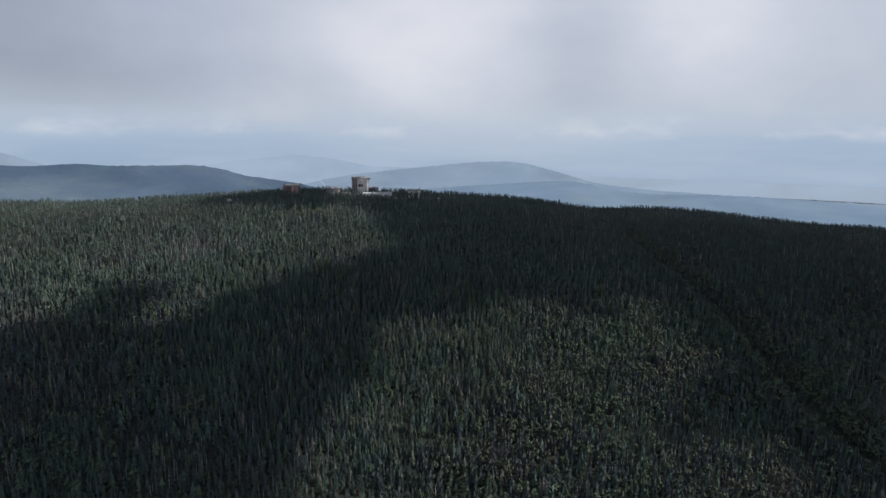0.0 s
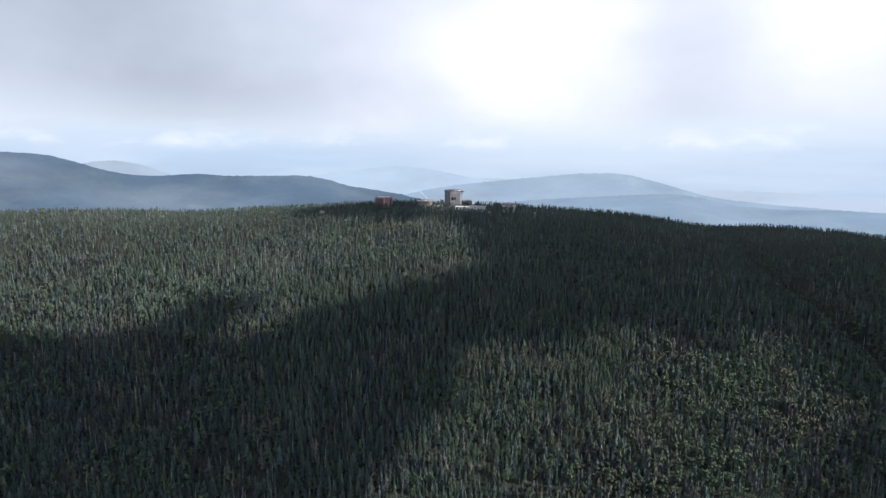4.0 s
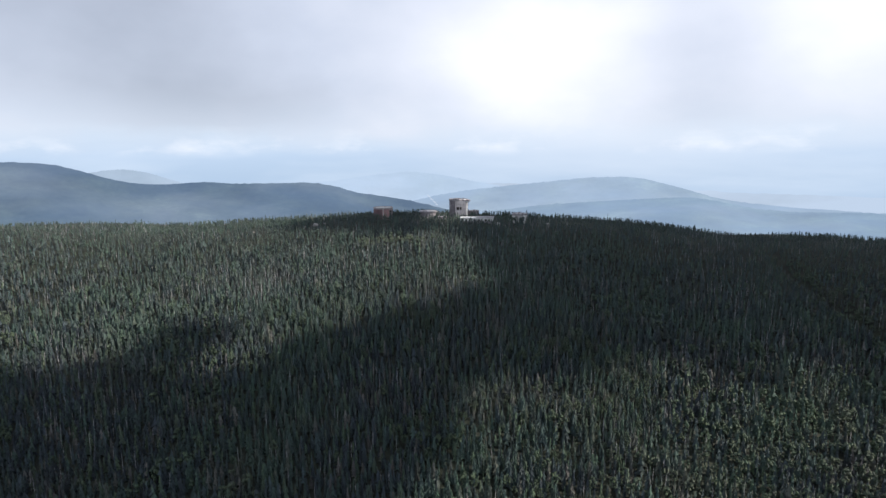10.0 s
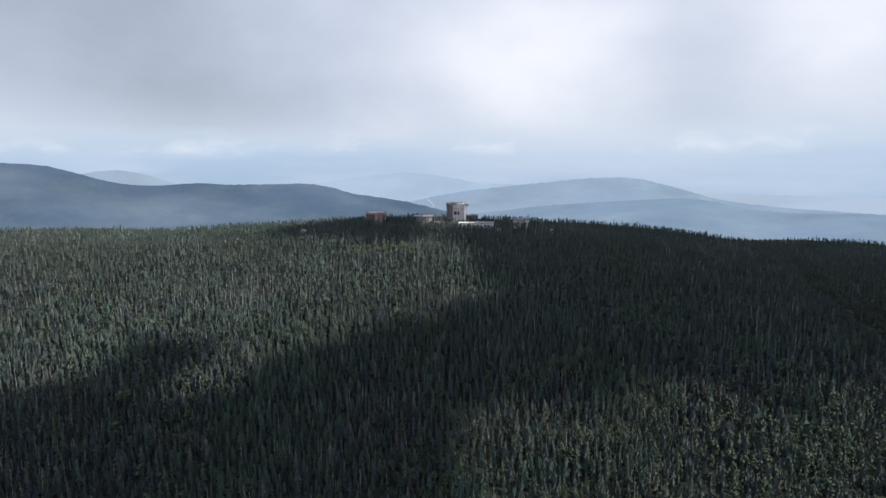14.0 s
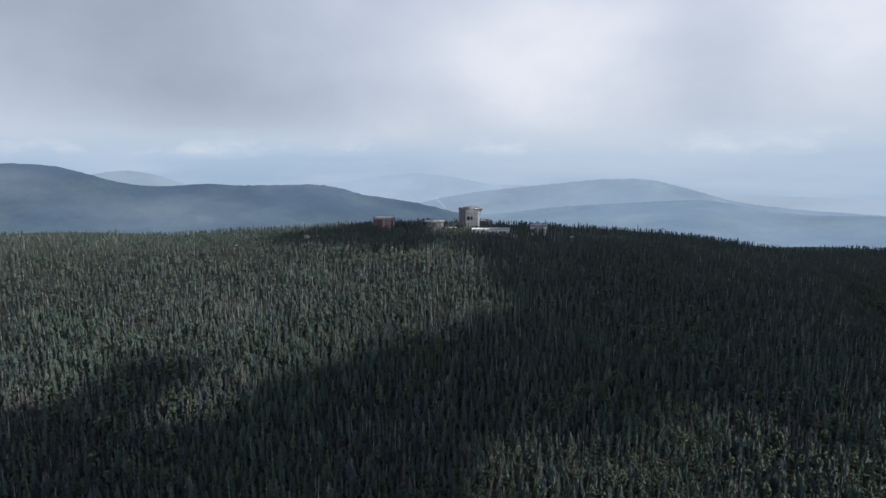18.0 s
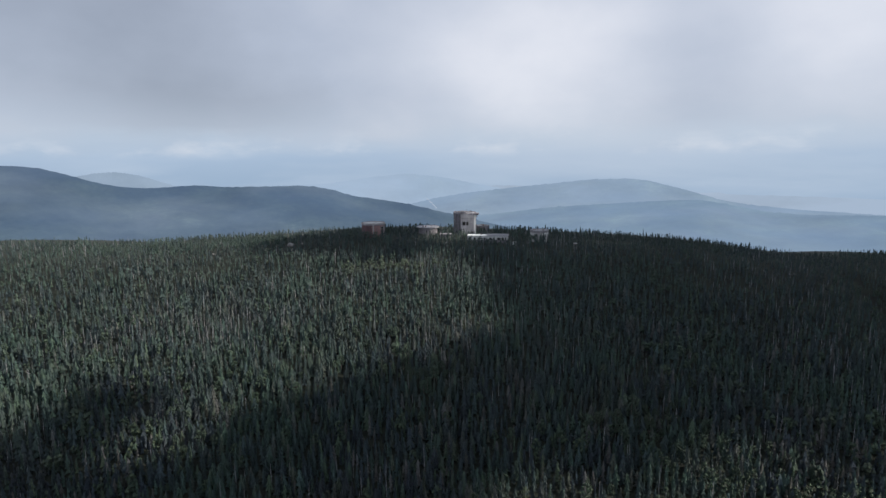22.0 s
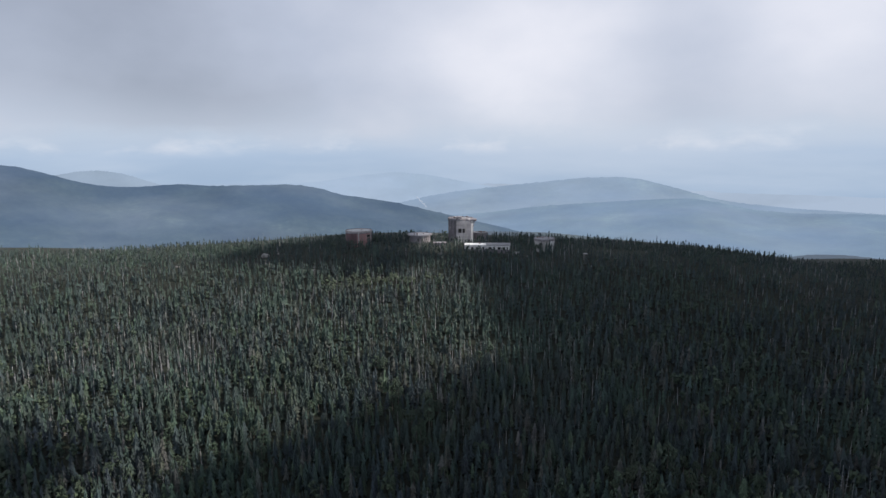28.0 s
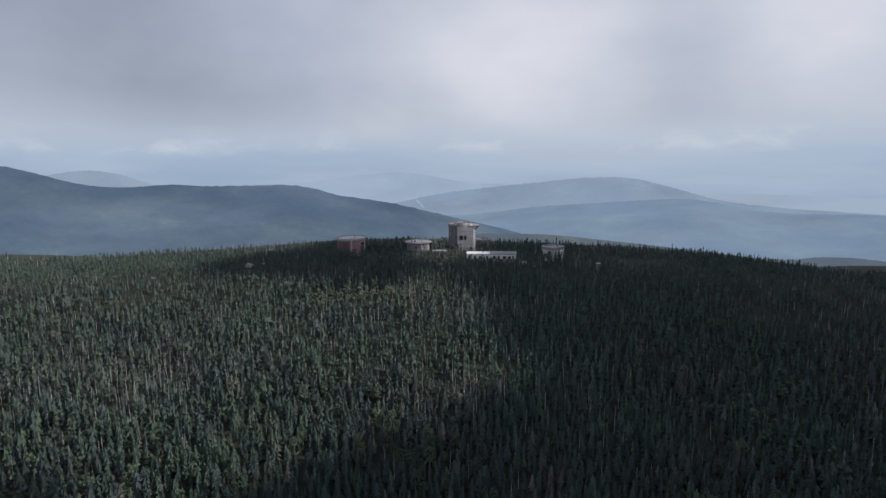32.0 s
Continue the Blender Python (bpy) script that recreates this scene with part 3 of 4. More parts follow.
def long_barrack(x, y, base, turn):
    """The white low building with holes along its foot and a pitched roof on one half."""
    e = thing("barrack_building", x, y, base, turn, "long low white building with dark holes along its wall", "building")
    L, D, H = 28.5, 8.0, 2.6
    holes = [(1.2, 1.1), (4.0, 1.3), (7.0, 1.6), (11.2, 1.1), (15.4, 1.5), (18.0, 0.9), (21.0, 2.0), (24.6, 1.2), (26.6, 0.9)]
    part("plinth", boxed(-0.1, L + 0.1, -0.1, D + 0.1, -5.0, 0.0), M_CONC, e)
    x0 = 0.0
    for hx, hw in holes + [(L, 0)]:
        part("wall_pier", boxed(x0, hx, 0, 0.3, 0.0, 1.5, bevel=0.02), M_WHITE, e)
        x0 = hx + hw
    part("front_wall", boxed(0, L, 0.003, 0.297, 1.5, H, bevel=0.02), M_WHITE, e)
    part("back_wall", boxed(0, L, D - 0.3, D, 0, H), M_PALE, e)
    part("end_wall", boxed(-0.3, 0, 0, D, 0, H), M_WHITE, e)
    part("end_wall", boxed(L, L + 0.3, 0, D, 0, H), M_WHITE, e)
    for hx, hw in holes:
        part("dark_opening", boxed(hx + 0.02, hx + hw - 0.02, 0.16, 0.28, 0.0, 1.49), M_DARK, e, "dark hole in the wall")
    part("floor_slab", boxed(0, L, 0.3, D - 0.3, -0.05, 0.02), M_CONC, e)
    roof = part("flat_roof", boxed(-0.5, 14.0, -0.35, D + 0.35, H, H + 0.3, bevel=0.04), M_WHITE, e)
    part("fascia", boxed(-0.5, 14.0, -0.42, -0.353, H - 0.05, H + 0.36), M_WHITE, roof)
    bm = bmesh.new()
    v = [bm.verts.new(p) for p in ((13.4, -0.5, H), (L + 0.6, -0.5, H), (L + 0.6, D / 2, H + 1.0), (13.4, D / 2, H + 1.0), (13.4, D + 0.5, H), (L + 0.6, D + 0.5, H))]
    u = [bm.verts.new(p.co + Vector((0, 0, 0.22))) for p in v]
    for f in ((0, 1, 2, 3), (3, 2, 5, 4)):
        bm.faces.new([v[i] for i in f][::-1])
        bm.faces.new([u[i] for i in f])
    for a, b in ((0, 1), (1, 2), (2, 5), (5, 4), (4, 3), (3, 0)):
        bm.faces.new((v[a], v[b], u[b], u[a]))
    pr = part("pitched_roof", bm, M_ROOF, e, "weathered grey sheet roof")
    for k in range(15):
        xs = 13.7 + k * 1.08
        bm = bmesh.new()
        q = [bm.verts.new(p) for p in ((xs - 0.05, -0.45, H + 0.24), (xs + 0.05, -0.45, H + 0.24), (xs + 0.05, D / 2, H + 1.24), (xs - 0.05, D / 2, H + 1.24))]
        t = [bm.verts.new(p.co + Vector((0, -0.01, 0.09))) for p in q]
        bm.faces.new(t)
        for a in range(4):
            bm.faces.new((q[a], q[(a + 1) % 4], t[(a + 1) % 4], t[a]))
        part("roof_seam", bm, M_PALE, pr)
    bm = bmesh.new()
    g = [bm.verts.new(p) for p in ((13.6, 0.3, H), (13.6, D - 0.3, H), (13.6, D / 2, H + 0.9), (13.8, 0.3, H), (13.8, D - 0.3, H), (13.8, D / 2, H + 0.9))]
    bm.faces.new((g[0], g[2], g[1]))
    bm.faces.new((g[3], g[4], g[5]))
    for a, b in ((0, 1), (1, 2), (2, 0)):
        bm.faces.new((g[a], g[b], g[b + 3], g[a + 3]))
    part("gable", bm, M_WHITE, e)
    part("chimney", boxed(9.0, 9.7, 4.5, 5.2, H + 0.2, H + 1.5, bevel=0.04), M_BRICK, e, "short brick chimney")
    return e


def shed(name, x, y, base, turn, L, D, H, wall, roof, label):
    e = thing(name, x, y, base, turn, label, "shed")
    part("wall_body", boxed(-L / 2, L / 2, -D / 2, D / 2, -4.0, H, bevel=0.04), wall, e)
    part("roof", boxed(-L / 2 - 0.3, L / 2 + 0.3, -D / 2 - 0.3, D / 2 + 0.3, H, H + 0.28, bevel=0.05), roof, e)
    for k in (-0.28, 0.2):
        part("dark_opening", boxed(k * L, k * L + min(1.0, 0.2 * L), -D / 2 - 0.03, -D / 2 + 0.1, 0.2, min(2.1, H - 0.3)), M_DARK, e, "dark opening")
    return e


def boulder(x, y, size, seed, label="pale weathered boulder among the spruces", mat=None):
    rng = random.Random(seed)
    bm = bmesh.new()
    bmesh.ops.create_icosphere(bm, subdivisions=3, radius=1.0)
    for v in bm.verts:
        n = noise.noise(v.co * 1.3 + Vector((seed, 0, 0)))
        v.co *= 1 + 0.35 * n
        v.co = Vector((v.co.x * size * 1.3, v.co.y * size, v.co.z * size * 0.75))
    me = bpy.data.meshes.new("boulder")
    bm.to_mesh(me)
    bm.free()
    me.materials.append(mat or M_STONE)
    ob = new("boulder", me)
    ob.matrix_basis = pose(x, y, ground_at(x, y) + size * 0.4, 0, 0, rng.uniform(0, 360))
    return tagged(ob, label, "boulder", "summit boulders")


SITES, LOW, TALL = [], [], []   # footprints kept clear of trees, where only low trees stand, and where taller ones do: x, y, radius


def site(x, y, r):
    SITES.append((x, y, r))


radar_tower(8.7, 653.5, -3.6)
site(8.6, 653.5, 9.8)
drum(-59.4, 629.0, 8.6, 9.8, 1.2, M_BRICK, M_PALE, "round red-brick radar building with pale flat roof, sunlit side in salmon", pilasters=(278, 342), face=((279, 341), M_BRICK_LIT), windows=((326, 6.6, 3.2, 1.5), (312, 0.4, 1.2, 2.1)), vents=1, kerb=M_BRICK)
site(-59.4, 629, 9.0)
TALL.append((-59.4, 616, 11.0))
drum(-19.5, 645.0, 7.1, 6.6, -0.4, M_CONC, M_CONC2, "low round concrete radar building with a wide grey roof", over=1.4, pilasters=(290,), windows=((262, 3.4, 1.1, 1.3), (285, 3.2, 1.1, 1.5), (310, 3.2, 1.0, 1.3)))
site(-19.5, 645, 8.6)
LOW.append((-19.5, 641, 7.0))
drum(23.0, 664.0, 5.1, 8.6, -4.0, M_CONC, M_ROOF, "small round grey concrete building behind a tower", windows=((255, 4.8, 1.1, 1.5), (275, 4.8, 1.1, 1.5), (295, 4.8, 1.1, 1.5)))
site(24.6, 664, 7)
drum(63.4, 627.0, 6.7, 8.6, -3.3, M_PALE, M_ROOF, "round pale concrete radar building with dark openings", pilasters=(270, 318), face=((300, 345), M_WHITE), windows=((245, 5.6, 1.2, 1.6), (292, 5.4, 1.1, 1.5), (335, 3.2, 1.6, 3.4)))
site(63.4, 627, 7.2)
TALL.append((63.4, 615, 10.0))
long_barrack(10.8, 615.0, 0.7, -4.0)
for bx in range(8, 44, 4):
    site(bx, 618, 5.2)
shed("utility_shed", -5.6, 632.0, -0.6, 3, 8.0, 5.0, 3.2, M_CONC, M_CONC, "low grey concrete shed with a flat roof")
site(-5.6, 632, 6)
shed("utility_shed", 43.6, 607.0, -1.9, -8, 2.2, 2.2, 1.7, M_WHITE, M_PALE, "small white concrete shed beside the long building")
site(43.6, 607, 2.4)
shed("concrete_hut", 86.0, 606.0, -2.5, 12, 1.9, 1.7, 1.4, M_STONE, M_PALE, "tiny pale hut standing in the woods")
site(86, 606, 1.9)
LOW.append((-117, 609, 2.5))
for k, (bx, by, bs) in enumerate(((-117, 611, 2.0), (-110, 615, 0.9), (-40, 617, 0.9), (-5, 603, 1.0), (1, 605, 0.7), (50, 607, 0.8), (-170, 602, 1.0))):
    boulder(bx, by, bs, 11 + k)
    site(bx, by, bs + 2.2)


# ---- the spruce forest ----
def spruce_template(rng, m, whorls, lean=0.35):
    """A unit spruce crown, one connected sheet: drooping star-shaped whorls one under another. Height 1, widest radius about 1."""
    verts, tris = [(0.0, 0.0, 1.0)], []
    prev = None
    k = 2 * m
    for wi in range(whorls):
        f = (wi + 1) / whorls
        r = (0.14 + 0.86 * f ** 0.74) * rng.uniform(0.75, 1.15)
        z = 1.0 - 0.9 * f + rng.uniform(-0.02, 0.02)
        spin = rng.uniform(0, 6.28)
        tip, start = [], len(verts)
        for i in range(k):
            a = spin + 2 * math.pi * (i + rng.uniform(-0.25, 0.25)) / k
            q = r * (rng.uniform(0.8, 1.3) if i % 2 == 0 else rng.uniform(0.28, 0.5))
            verts.append((q * math.cos(a), q * math.sin(a), z - (0.035 if i % 2 == 0 else -0.015) + rng.uniform(-0.02, 0.02)))
        ring = list(range(start, start + k))
        if prev is None:
            tris += [(0, ring[i], ring[(i + 1) % k]) for i in range(k)]
        else:
            for i in range(k):
                j = (i + 1) % k
                tris += [(prev[i], ring[i], ring[j]), (prev[i], ring[j], prev[j])]
        if wi < whorls - 1:
            start = len(verts)
            for i in range(k):
                a = spin + 2 * math.pi * i / k
                q = r * rng.uniform(0.18, 0.3)
                verts.append((q * math.cos(a), q * math.sin(a), z + 0.045))
            inner = list(range(start, start + k))
            for i in range(k):
                j = (i + 1) % k
                tris += [(ring[i], inner[i], inner[j]), (ring[i], inner[j], ring[j])]
            prev = inner
    return np.array(verts), np.array(tris)


def snag_template(rng, stubs):
    """A unit dead tree: a thin tapering pole with broken branch stubs, one connected piece."""
    verts, tris = [], []
    r0 = 0.10
    for z, r in ((0.0, r0), (0.55, r0 * 0.7), (1.0, r0 * 0.15)):
        for i in range(3):
            a = 2.1 * i + z
            verts.append((r * math.cos(a), r * math.sin(a), z))
    for b in (0, 3):
        for i in range(3):
            j = (i + 1) % 3
            tris += [(b + i, b + j, b + 3 + j), (b + i, b + 3 + j, b + 3 + i)]
    for s in range(stubs):
        z, a, q = rng.uniform(0.3, 0.95), rng.uniform(0, 6.28), rng.uniform(0.4, 0.95)
        q *= 1.2 - z
        c, d = math.cos(a), math.sin(a)
        n = len(verts)
        verts += [(0.03 * d, -0.03 * c, z), (-0.03 * d, 0.03 * c, z + 0.004), (0, 0, z + 0.022), (q * c, q * d, z - rng.uniform(-0.03, 0.06))]
        tris += [(n, n + 1, n + 3), (n + 1, n + 2, n + 3), (n + 2, n, n + 3), (0, n, n + 2)]
    return np.array(verts), np.array(tris)


def birch_template(rng, clumps):
    """A unit broadleaf crown: many small leaf clumps over a rounded, uneven shell with gaps between them."""
    verts, tris = [], []
    octa = [(1, 0, 0), (0, 1, 0), (-1, 0, 0), (0, -1, 0), (0, 0, 1), (0, 0, -1)]
    faces = [(0, 1, 4), (1, 2, 4), (2, 3, 4), (3, 0, 4), (1, 0, 5), (2, 1, 5), (3, 2, 5), (0, 3, 5)]
    for c in range(clumps):
        h = rng.uniform(-0.75, 1.0)
        a, q = rng.uniform(0, 6.28), rng.uniform(0.45, 0.95) * math.sqrt(max(0.02, 1 - h * h))
        z = 0.66 + 0.31 * h
        s = rng.uniform(0.75, 1.3) / math.sqrt(clumps) * 1.25
        n = len(verts)
        spin = rng.uniform(0, 1.5)
        for x, y, e in octa:
            k = rng.uniform(0.65, 1.3)
            verts.append((q * math.cos(a) + s * k * (x * math.cos(spin) - y * math.sin(spin)), q * math.sin(a) + s * k * (x * math.sin(spin) + y * math.cos(spin)), z + 0.30 * s * k * e))
        tris += [tuple(n + i for i in f) for f in faces]
    return np.array(verts), np.array(tris)


def planted(name, templates, xyz, wide, tall, mat, seed, label, category):
    """All trees of one kind as one mesh."""
    rng = np.random.default_rng(seed)
    kind = rng.integers(0, len(templates), len(xyz))
    V, F, base = [], [], 0
    for k, (tv, tf) in enumerate(templates):
        sel = np.where(kind == k)[0]
        if not len(sel):
            continue
        a = rng.uniform(0, 2 * np.pi, len(sel))
        c, s = np.cos(a)[:, None], np.sin(a)[:, None]
        wd, tl = wide[sel][:, None], tall[sel][:, None]
        lx, ly = rng.normal(0, 0.025, (2, len(sel), 1))
        x = (tv[:, 0] * c - tv[:, 1] * s) * wd + lx * tv[:, 2] * tl + xyz[sel, 0][:, None]
        y = (tv[:, 0] * s + tv[:, 1] * c) * wd + ly * tv[:, 2] * tl + xyz[sel, 1][:, None]
        z = tv[:, 2] * tl + xyz[sel, 2][:, None]
        V.append(np.stack([x, y, z], -1).reshape(-1, 3))
        F.append((tf[None] + (base + np.arange(len(sel)) * len(tv))[:, None, None]).reshape(-1, 3))
        base += len(sel) * len(tv)
    ob = fast_mesh(name, np.concatenate(V), np.concatenate(F), mat, flat=True)
    return tagged(ob, label, category, kind="stuff")


rng_t = np.random.default_rng(7)
STEP = 2.7
tx, ty = np.meshgrid(np.arange(-640, 760, STEP), np.arange(225, 735, STEP))
tx = tx + np.where((np.arange(tx.shape[0]) % 2)[:, None] == 0, 0, STEP / 2)
tx, ty = tx.ravel() + rng_t.uniform(-1.5, 1.5, tx.size), ty.ravel() + rng_t.uniform(-1.5, 1.5, ty.size)
keep = (tx < 1.02 * ty + 10) & (tx > -0.84 * (ty - 10) + 0) & (ty < 678 + 8 * np.sin(tx / 50))
keep &= rng_t.random(tx.size) > np.clip((np.hypot(tx, ty - 300) - 300) / 700, 0, 0.4)
for sx, sy, sr in SITES:
    keep &= np.hypot(tx - sx, ty - sy) > sr
# the old track on the right flank
track = np.abs(tx - gully_line(ty))
keep &= ~((track < 3.0) & (ty < 600))
tx, ty = tx[keep], ty[keep]
tz = land(tx, ty)
size = tree_height(tx, ty) * np.clip(rng_t.normal(1.0, 0.24, tx.size), 0.42, 1.7)
size = np.where(ty > 590, np.minimum(size, 1.2 * tree_height(tx, ty)), size)
size *= 1 + 0.45 * np.array([noise.noise(Vector((a * 0.06, b * 0.06, 5.0))) for a, b in zip(tx, ty)])
size = np.where(ty > 585, np.minimum(size, 1.16 * tree_height(tx, ty)), size)
for sx, sy, sr in LOW:
    close = (np.abs(tx - sx) < sr + 2) & (ty < sy) & (ty > sy - sr - 11)
    size[close] *= 0.55
size = np.minimum(size, 1.5 * tree_height(tx, ty))
proud = (rng_t.random(tx.size) < 0.014) & (ty > 560)   # a few spruces stand over the rest along the crest
size[proud] *= rng_t.uniform(1.2, 1.5, proud.sum())
for sx, sy, sr in TALL:
    size[np.hypot(tx - sx, (ty - sy) * 1.8) < sr] *= 1.45
meadow = ((tx - 112) / 30) ** 2 + ((ty - 628) / 10) ** 2 < 1
size[meadow] *= 0.32
wide = np.clip(size * rng_t.uniform(0.13, 0.20, tx.size) * np.where(rng_t.random(tx.size) < 0.25, 1.3, 1.0), 0.5, 3.0)
pick = rng_t.random(tx.size)
patch = np.array([noise.noise(Vector((a * 0.012, b * 0.012, 2.0))) for a, b in zip(tx, ty)])
stand = 0.26 * np.exp(-(((tx + 148) / 52) ** 2) - ((ty - 500) / 26) ** 2) + 0.10 * np.exp(-(((tx - 10) / 60) ** 2) - ((ty - 505) / 22) ** 2)
dead = pick < np.clip(0.032 + 0.16 * patch, 0.012, 0.16) + stand
grove = 0.85 * np.exp(-(((tx + 40) / 26) ** 2) - ((ty - 560) / 6) ** 2) + 0.5 * np.exp(-(((tx + 5) / 14) ** 2) - ((ty - 366) / 14) ** 2) + 0.5 * np.exp(-((track[keep] - 9) / 5) ** 2) * (ty < 590)
grove = grove + 0.9 * meadow + 0.15 * np.clip((tx - 25) / 70, 0, 1) * np.clip((470 - ty) / 70, 0, 1)
grove = grove + 0.55 * np.exp(-(((tx + 10) / 22) ** 2) - ((ty - 466) / 7) ** 2) + 0.5 * np.exp(-(((tx - 88) / 24) ** 2) - ((ty - 434) / 9) ** 2)
leafy = (~dead) & (pick > 1 - np.clip(0.05 - 0.2 * patch, 0.015, 0.15) - grove)
spr = ~(dead | leafy)
closest = np.hypot(tx, np.maximum(ty - 260, 195 + 0.25 * np.maximum(455 - ty, 0)))
near, mid = closest < 240, (closest >= 240) & (closest < 335)


def singled(sel, most, x0, x1, y0, y1):
    """Picks trees of one kind on a stretch of the slope to stand as things of their own."""
    ids = np.where(sel & (tx > x0) & (tx < x1) & (ty > y0) & (ty < y1))[0][:most]
    sel[ids] = False
    return ids.tolist()


own_ids = singled(spr, 300, -80, 95, 446, 482)
own_snags = singled(dead, 140, -150, 110, 446, 520)
own_birches = singled(leafy, 140, -80, 110, 430, 500)
P3 = np.stack([tx, ty, tz], -1)
R = random.Random(12)
NEAR_T = [spruce_template(R, 4, 6) for _ in range(10)]
MID_T = [spruce_template(R, 3, 4) for _ in range(8)]
FAR_T = [spruce_template(R, 2, 3) for _ in range(6)]
for sel, temps, seed in ((spr & near, NEAR_T, 1), (spr & mid, MID_T, 2), (spr & ~near & ~mid, FAR_T, 3)):
    planted("spruce_forest", temps, P3[sel], wide[sel], size[sel], M_SPRUCE, seed, "dense dark green spruce forest covering the mountain slope", "forest")
# the wood goes on behind and beside the part that is walked over
ox, oy = np.meshgrid(np.arange(-250, 345, 3.4), np.arange(-70, 400, 3.4))
ox, oy = ox.ravel() + rng_t.uniform(-1.6, 1.6, ox.size), oy.ravel() + rng_t.uniform(-1.6, 1.6, oy.size)
out = ~((ox < 1.02 * oy + 10) & (ox > -0.84 * (oy - 10)) & (oy > 225)) & (np.abs(ox) < 345)
ox, oy = ox[out], oy[out]
tall = 7.4 * np.clip(rng_t.normal(1.0, 0.2, ox.size), 0.5, 1.5)
planted("spruce_forest", [spruce_template(R, 2, 2) for _ in range(5)], np.stack([ox, oy, land(ox, oy)], -1), tall * 0.27, tall, M_SPRUCE, 6, "dense dark green spruce forest on the lower mountain slope", "forest")
SNAG_T = [snag_template(R, 15) for _ in range(6)]
planted("dead_spruces", SNAG_T, P3[dead], np.full(dead.sum(), 1.15), size[dead] * 1.12, M_SNAG, 4, "bare grey dead spruce trunks standing among the live trees", "dead trees")
thicket = leafy & ((np.abs((ty - 560) + 0.12 * (tx + 40)) < 9) & (np.abs(tx + 40) < 44) | meadow)
leafy &= ~thicket
planted("sapling_thicket", [birch_template(R, 10) for _ in range(6)], P3[thicket], size[thicket] * 0.24, size[thicket] * 0.8, M_SAPLING, 9, "yellow-green birch saplings in clearings below the summit", "thicket")
for sel, clumps, seed in ((leafy & near, 30, 5), (leafy & ~near, 10, 8)):
    planted("birch_grove", [birch_template(R, clumps) for _ in range(7)], P3[sel], size[sel] * 0.21, size[sel] * 0.9, M_BIRCH, seed, "lighter green birches scattered through the spruces", "forest")

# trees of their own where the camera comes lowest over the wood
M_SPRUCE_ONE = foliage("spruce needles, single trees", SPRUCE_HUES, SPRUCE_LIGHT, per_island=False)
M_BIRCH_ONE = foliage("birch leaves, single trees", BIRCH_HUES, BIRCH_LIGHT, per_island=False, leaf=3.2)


def plain_mesh(name, tv, tf, mat):
    me = bpy.data.meshes.new(name)
    me.from_pydata(tv.tolist(), [], tf.tolist())
    me.materials.append(mat)
    return me


def trunk_mesh():
    bm = bmesh.new()
    bmesh.ops.create_cone(bm, segments=6, radius1=0.11, radius2=0.015, depth=0.98, cap_ends=True, matrix=Matrix.Translation((0, 0, 0.47)))
    me = bpy.data.meshes.new("trunk")
    bm.to_mesh(me)
    bm.free()
    me.materials.append(M_BARK)
    return me


def tree_thing(name, i, wd, tl, pieces, label, group):
    e = new(name)
    e.matrix_basis = pose(tx[i], ty[i], tz[i], R.uniform(-2, 2), R.uniform(-2, 2), R.uniform(0, 360)) @ Matrix.Diagonal((wd, wd, tl, 1))
    tagged(e, label, "tree", group)
    for nm, me in pieces:
        new(nm, me).parent = e


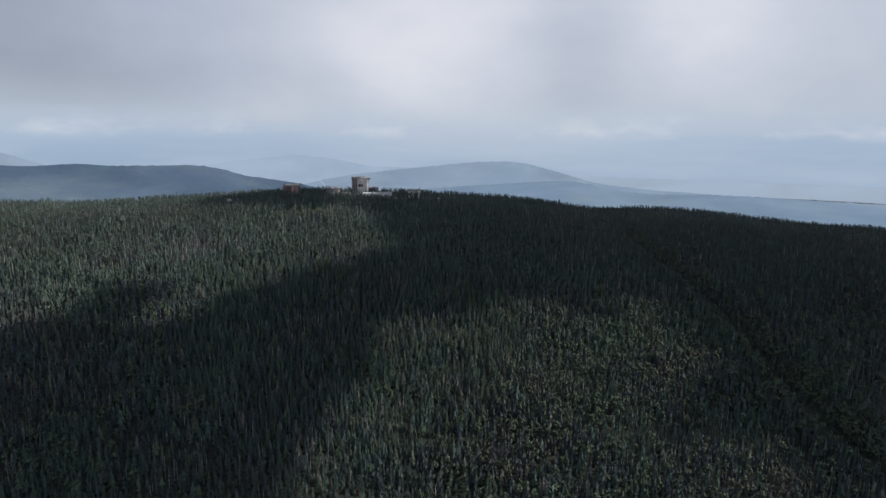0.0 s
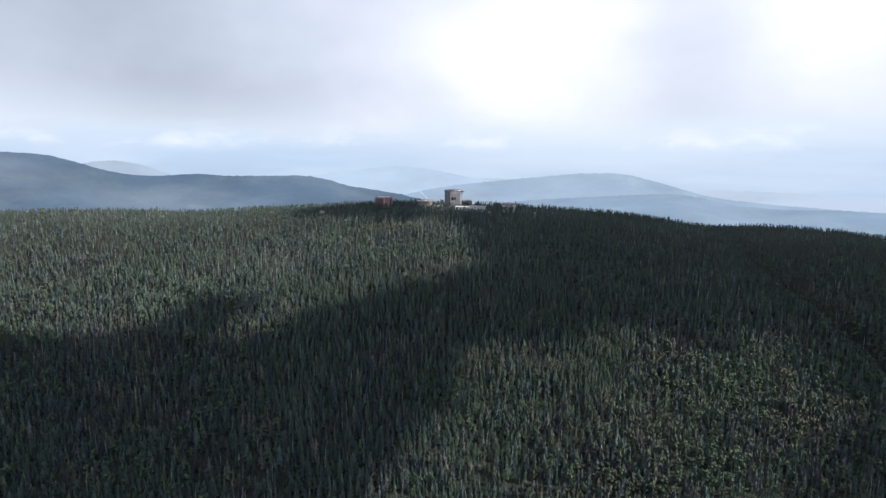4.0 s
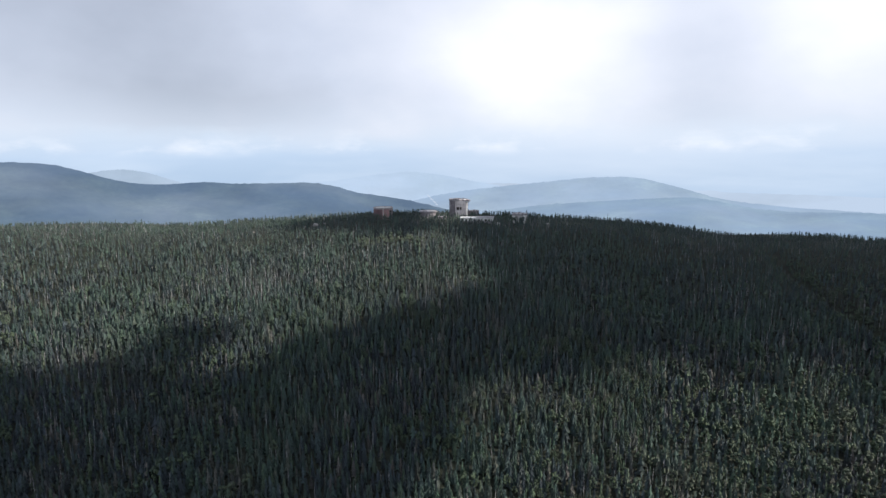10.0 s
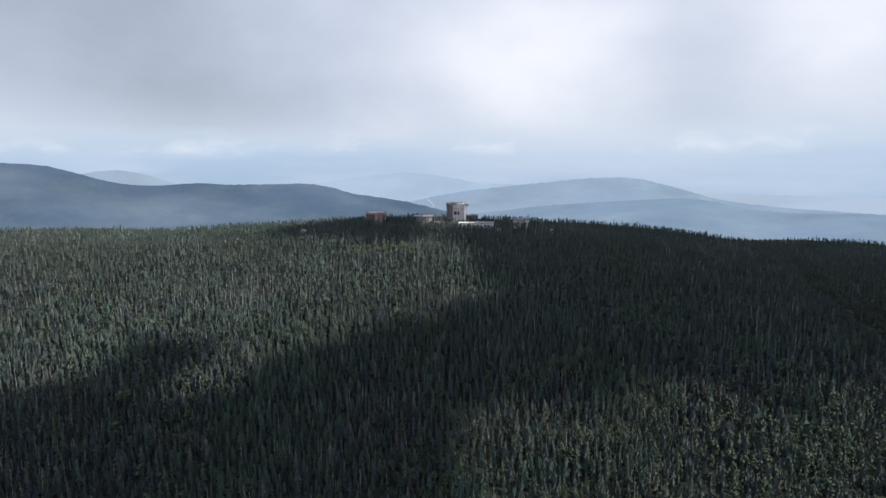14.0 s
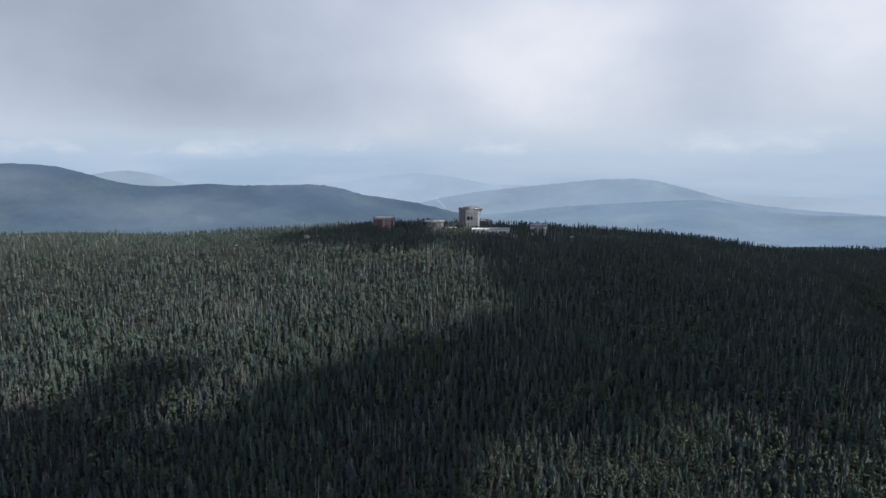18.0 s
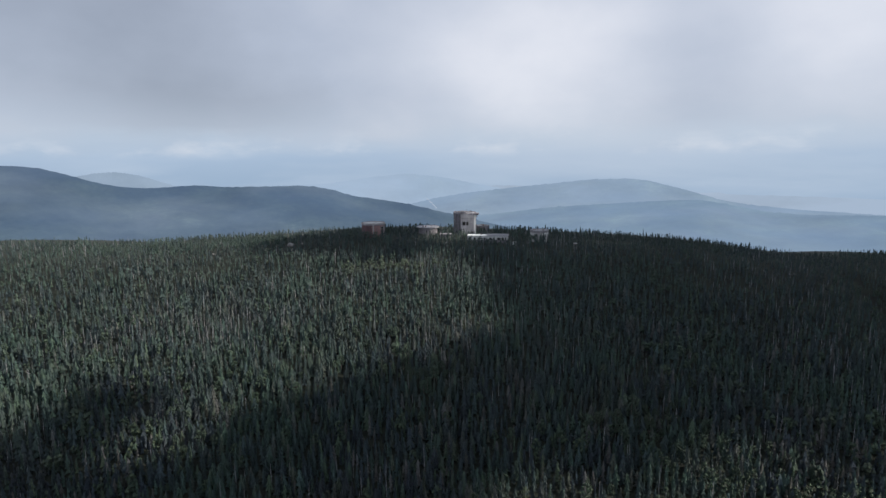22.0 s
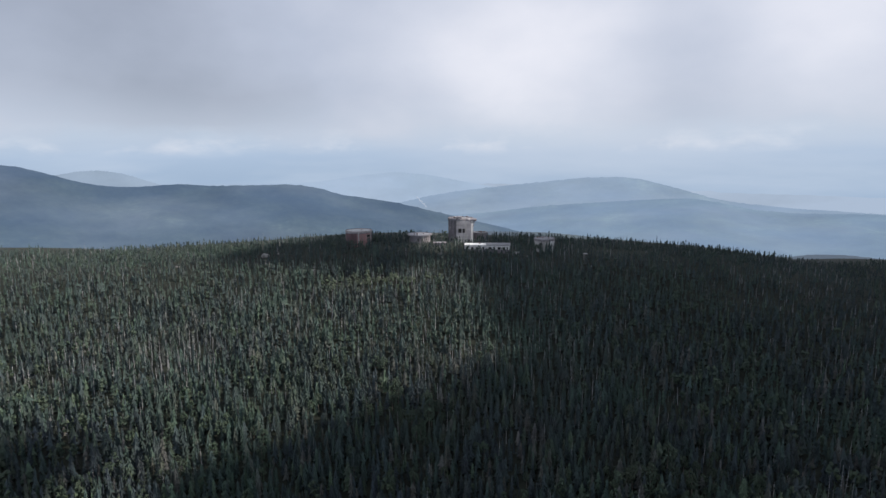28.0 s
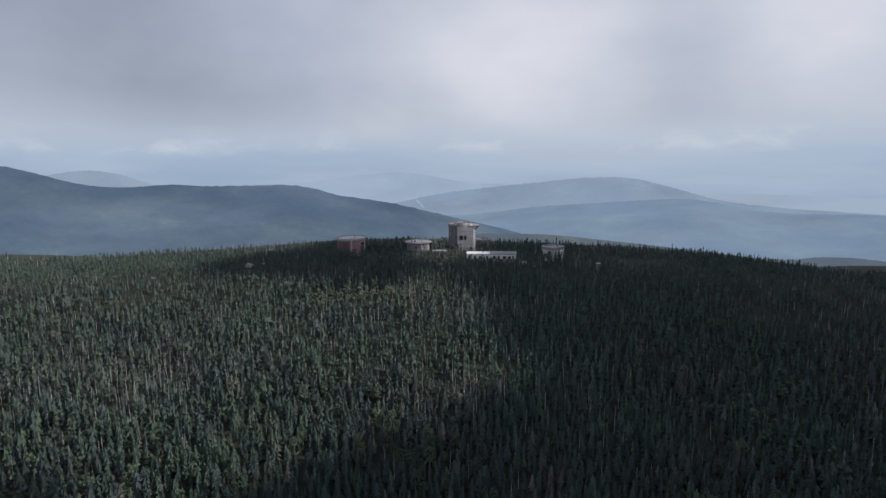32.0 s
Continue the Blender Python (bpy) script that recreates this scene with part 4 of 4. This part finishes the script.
TRUNK = trunk_mesh()
CROWNS = [plain_mesh("crown", *spruce_template(R, 5, 9), M_SPRUCE_ONE) for _ in range(9)]
for i in own_ids:
    slim = wide[i] / size[i] < 0.2
    tree_thing("spruce_tree", i, wide[i], size[i], (("trunk", TRUNK), ("crown", R.choice(CROWNS))), "slender dark green spruce on the mountain slope" if slim else "full dark green spruce on the mountain slope", "spruces on the lower slope")
LEAVES = [plain_mesh("crown", *birch_template(R, 60), M_BIRCH_ONE) for _ in range(7)]
for i in own_birches:
    tree_thing("birch_tree", i, size[i] * 0.21, size[i] * 0.9, (("trunk", TRUNK), ("crown", R.choice(LEAVES))), "light green birch with a rounded crown among spruces", "birches on the lower slope")


def snag_parts(rng):
    """A dead tree's pole, and where its bare branches sit on it: turn, height, reach, droop."""
    bm = bmesh.new()
    bmesh.ops.create_cone(bm, segments=6, radius1=0.12, radius2=0.02, depth=1.0, cap_ends=True, matrix=Matrix.Translation((0, 0, 0.5)))
    me = bpy.data.meshes.new("trunk")
    bm.to_mesh(me)
    bm.free()
    me.materials.append(M_SNAG)
    return me, [(rng.uniform(0, 360), z, rng.uniform(0.45, 0.95) * (1.2 - z), rng.uniform(-8, 22)) for z in (0.35 + 0.055 * k + rng.uniform(-0.02, 0.02) for k in range(11))]


BRANCH = plain_mesh("branch", np.array([(0, 0.035, 0.0), (0, -0.035, 0.0), (0, 0, 0.05), (0.6, 0.01, -0.01), (0.6, -0.01, 0.012), (1.0, 0.0, -0.05)]), np.array([(0, 1, 3), (1, 4, 3), (1, 2, 4), (2, 3, 4), (2, 0, 3), (3, 4, 5), (4, 3, 5)]), M_SNAG)
SNAGS = [snag_parts(R) for _ in range(7)]
for i in own_snags:
    pole, arms = R.choice(SNAGS)
    tall = size[i] * 1.1
    e = new("dead_spruce")
    e.matrix_basis = pose(tx[i], ty[i], tz[i], R.uniform(-3, 3), R.uniform(-3, 3), R.uniform(0, 360))
    tagged(e, "bare grey dead spruce standing among live trees", "tree", "dead spruces on the slope")
    o = new("trunk", pole)
    o.parent, o.scale = e, (1.2, 1.2, tall)
    for turn, z, reach, droop in arms:
        b = new("branch", BRANCH)
        b.parent = e
        b.matrix_basis = pose(0, 0, z * tall, 0, droop, turn) @ Matrix.Scale(reach * 1.3, 4)
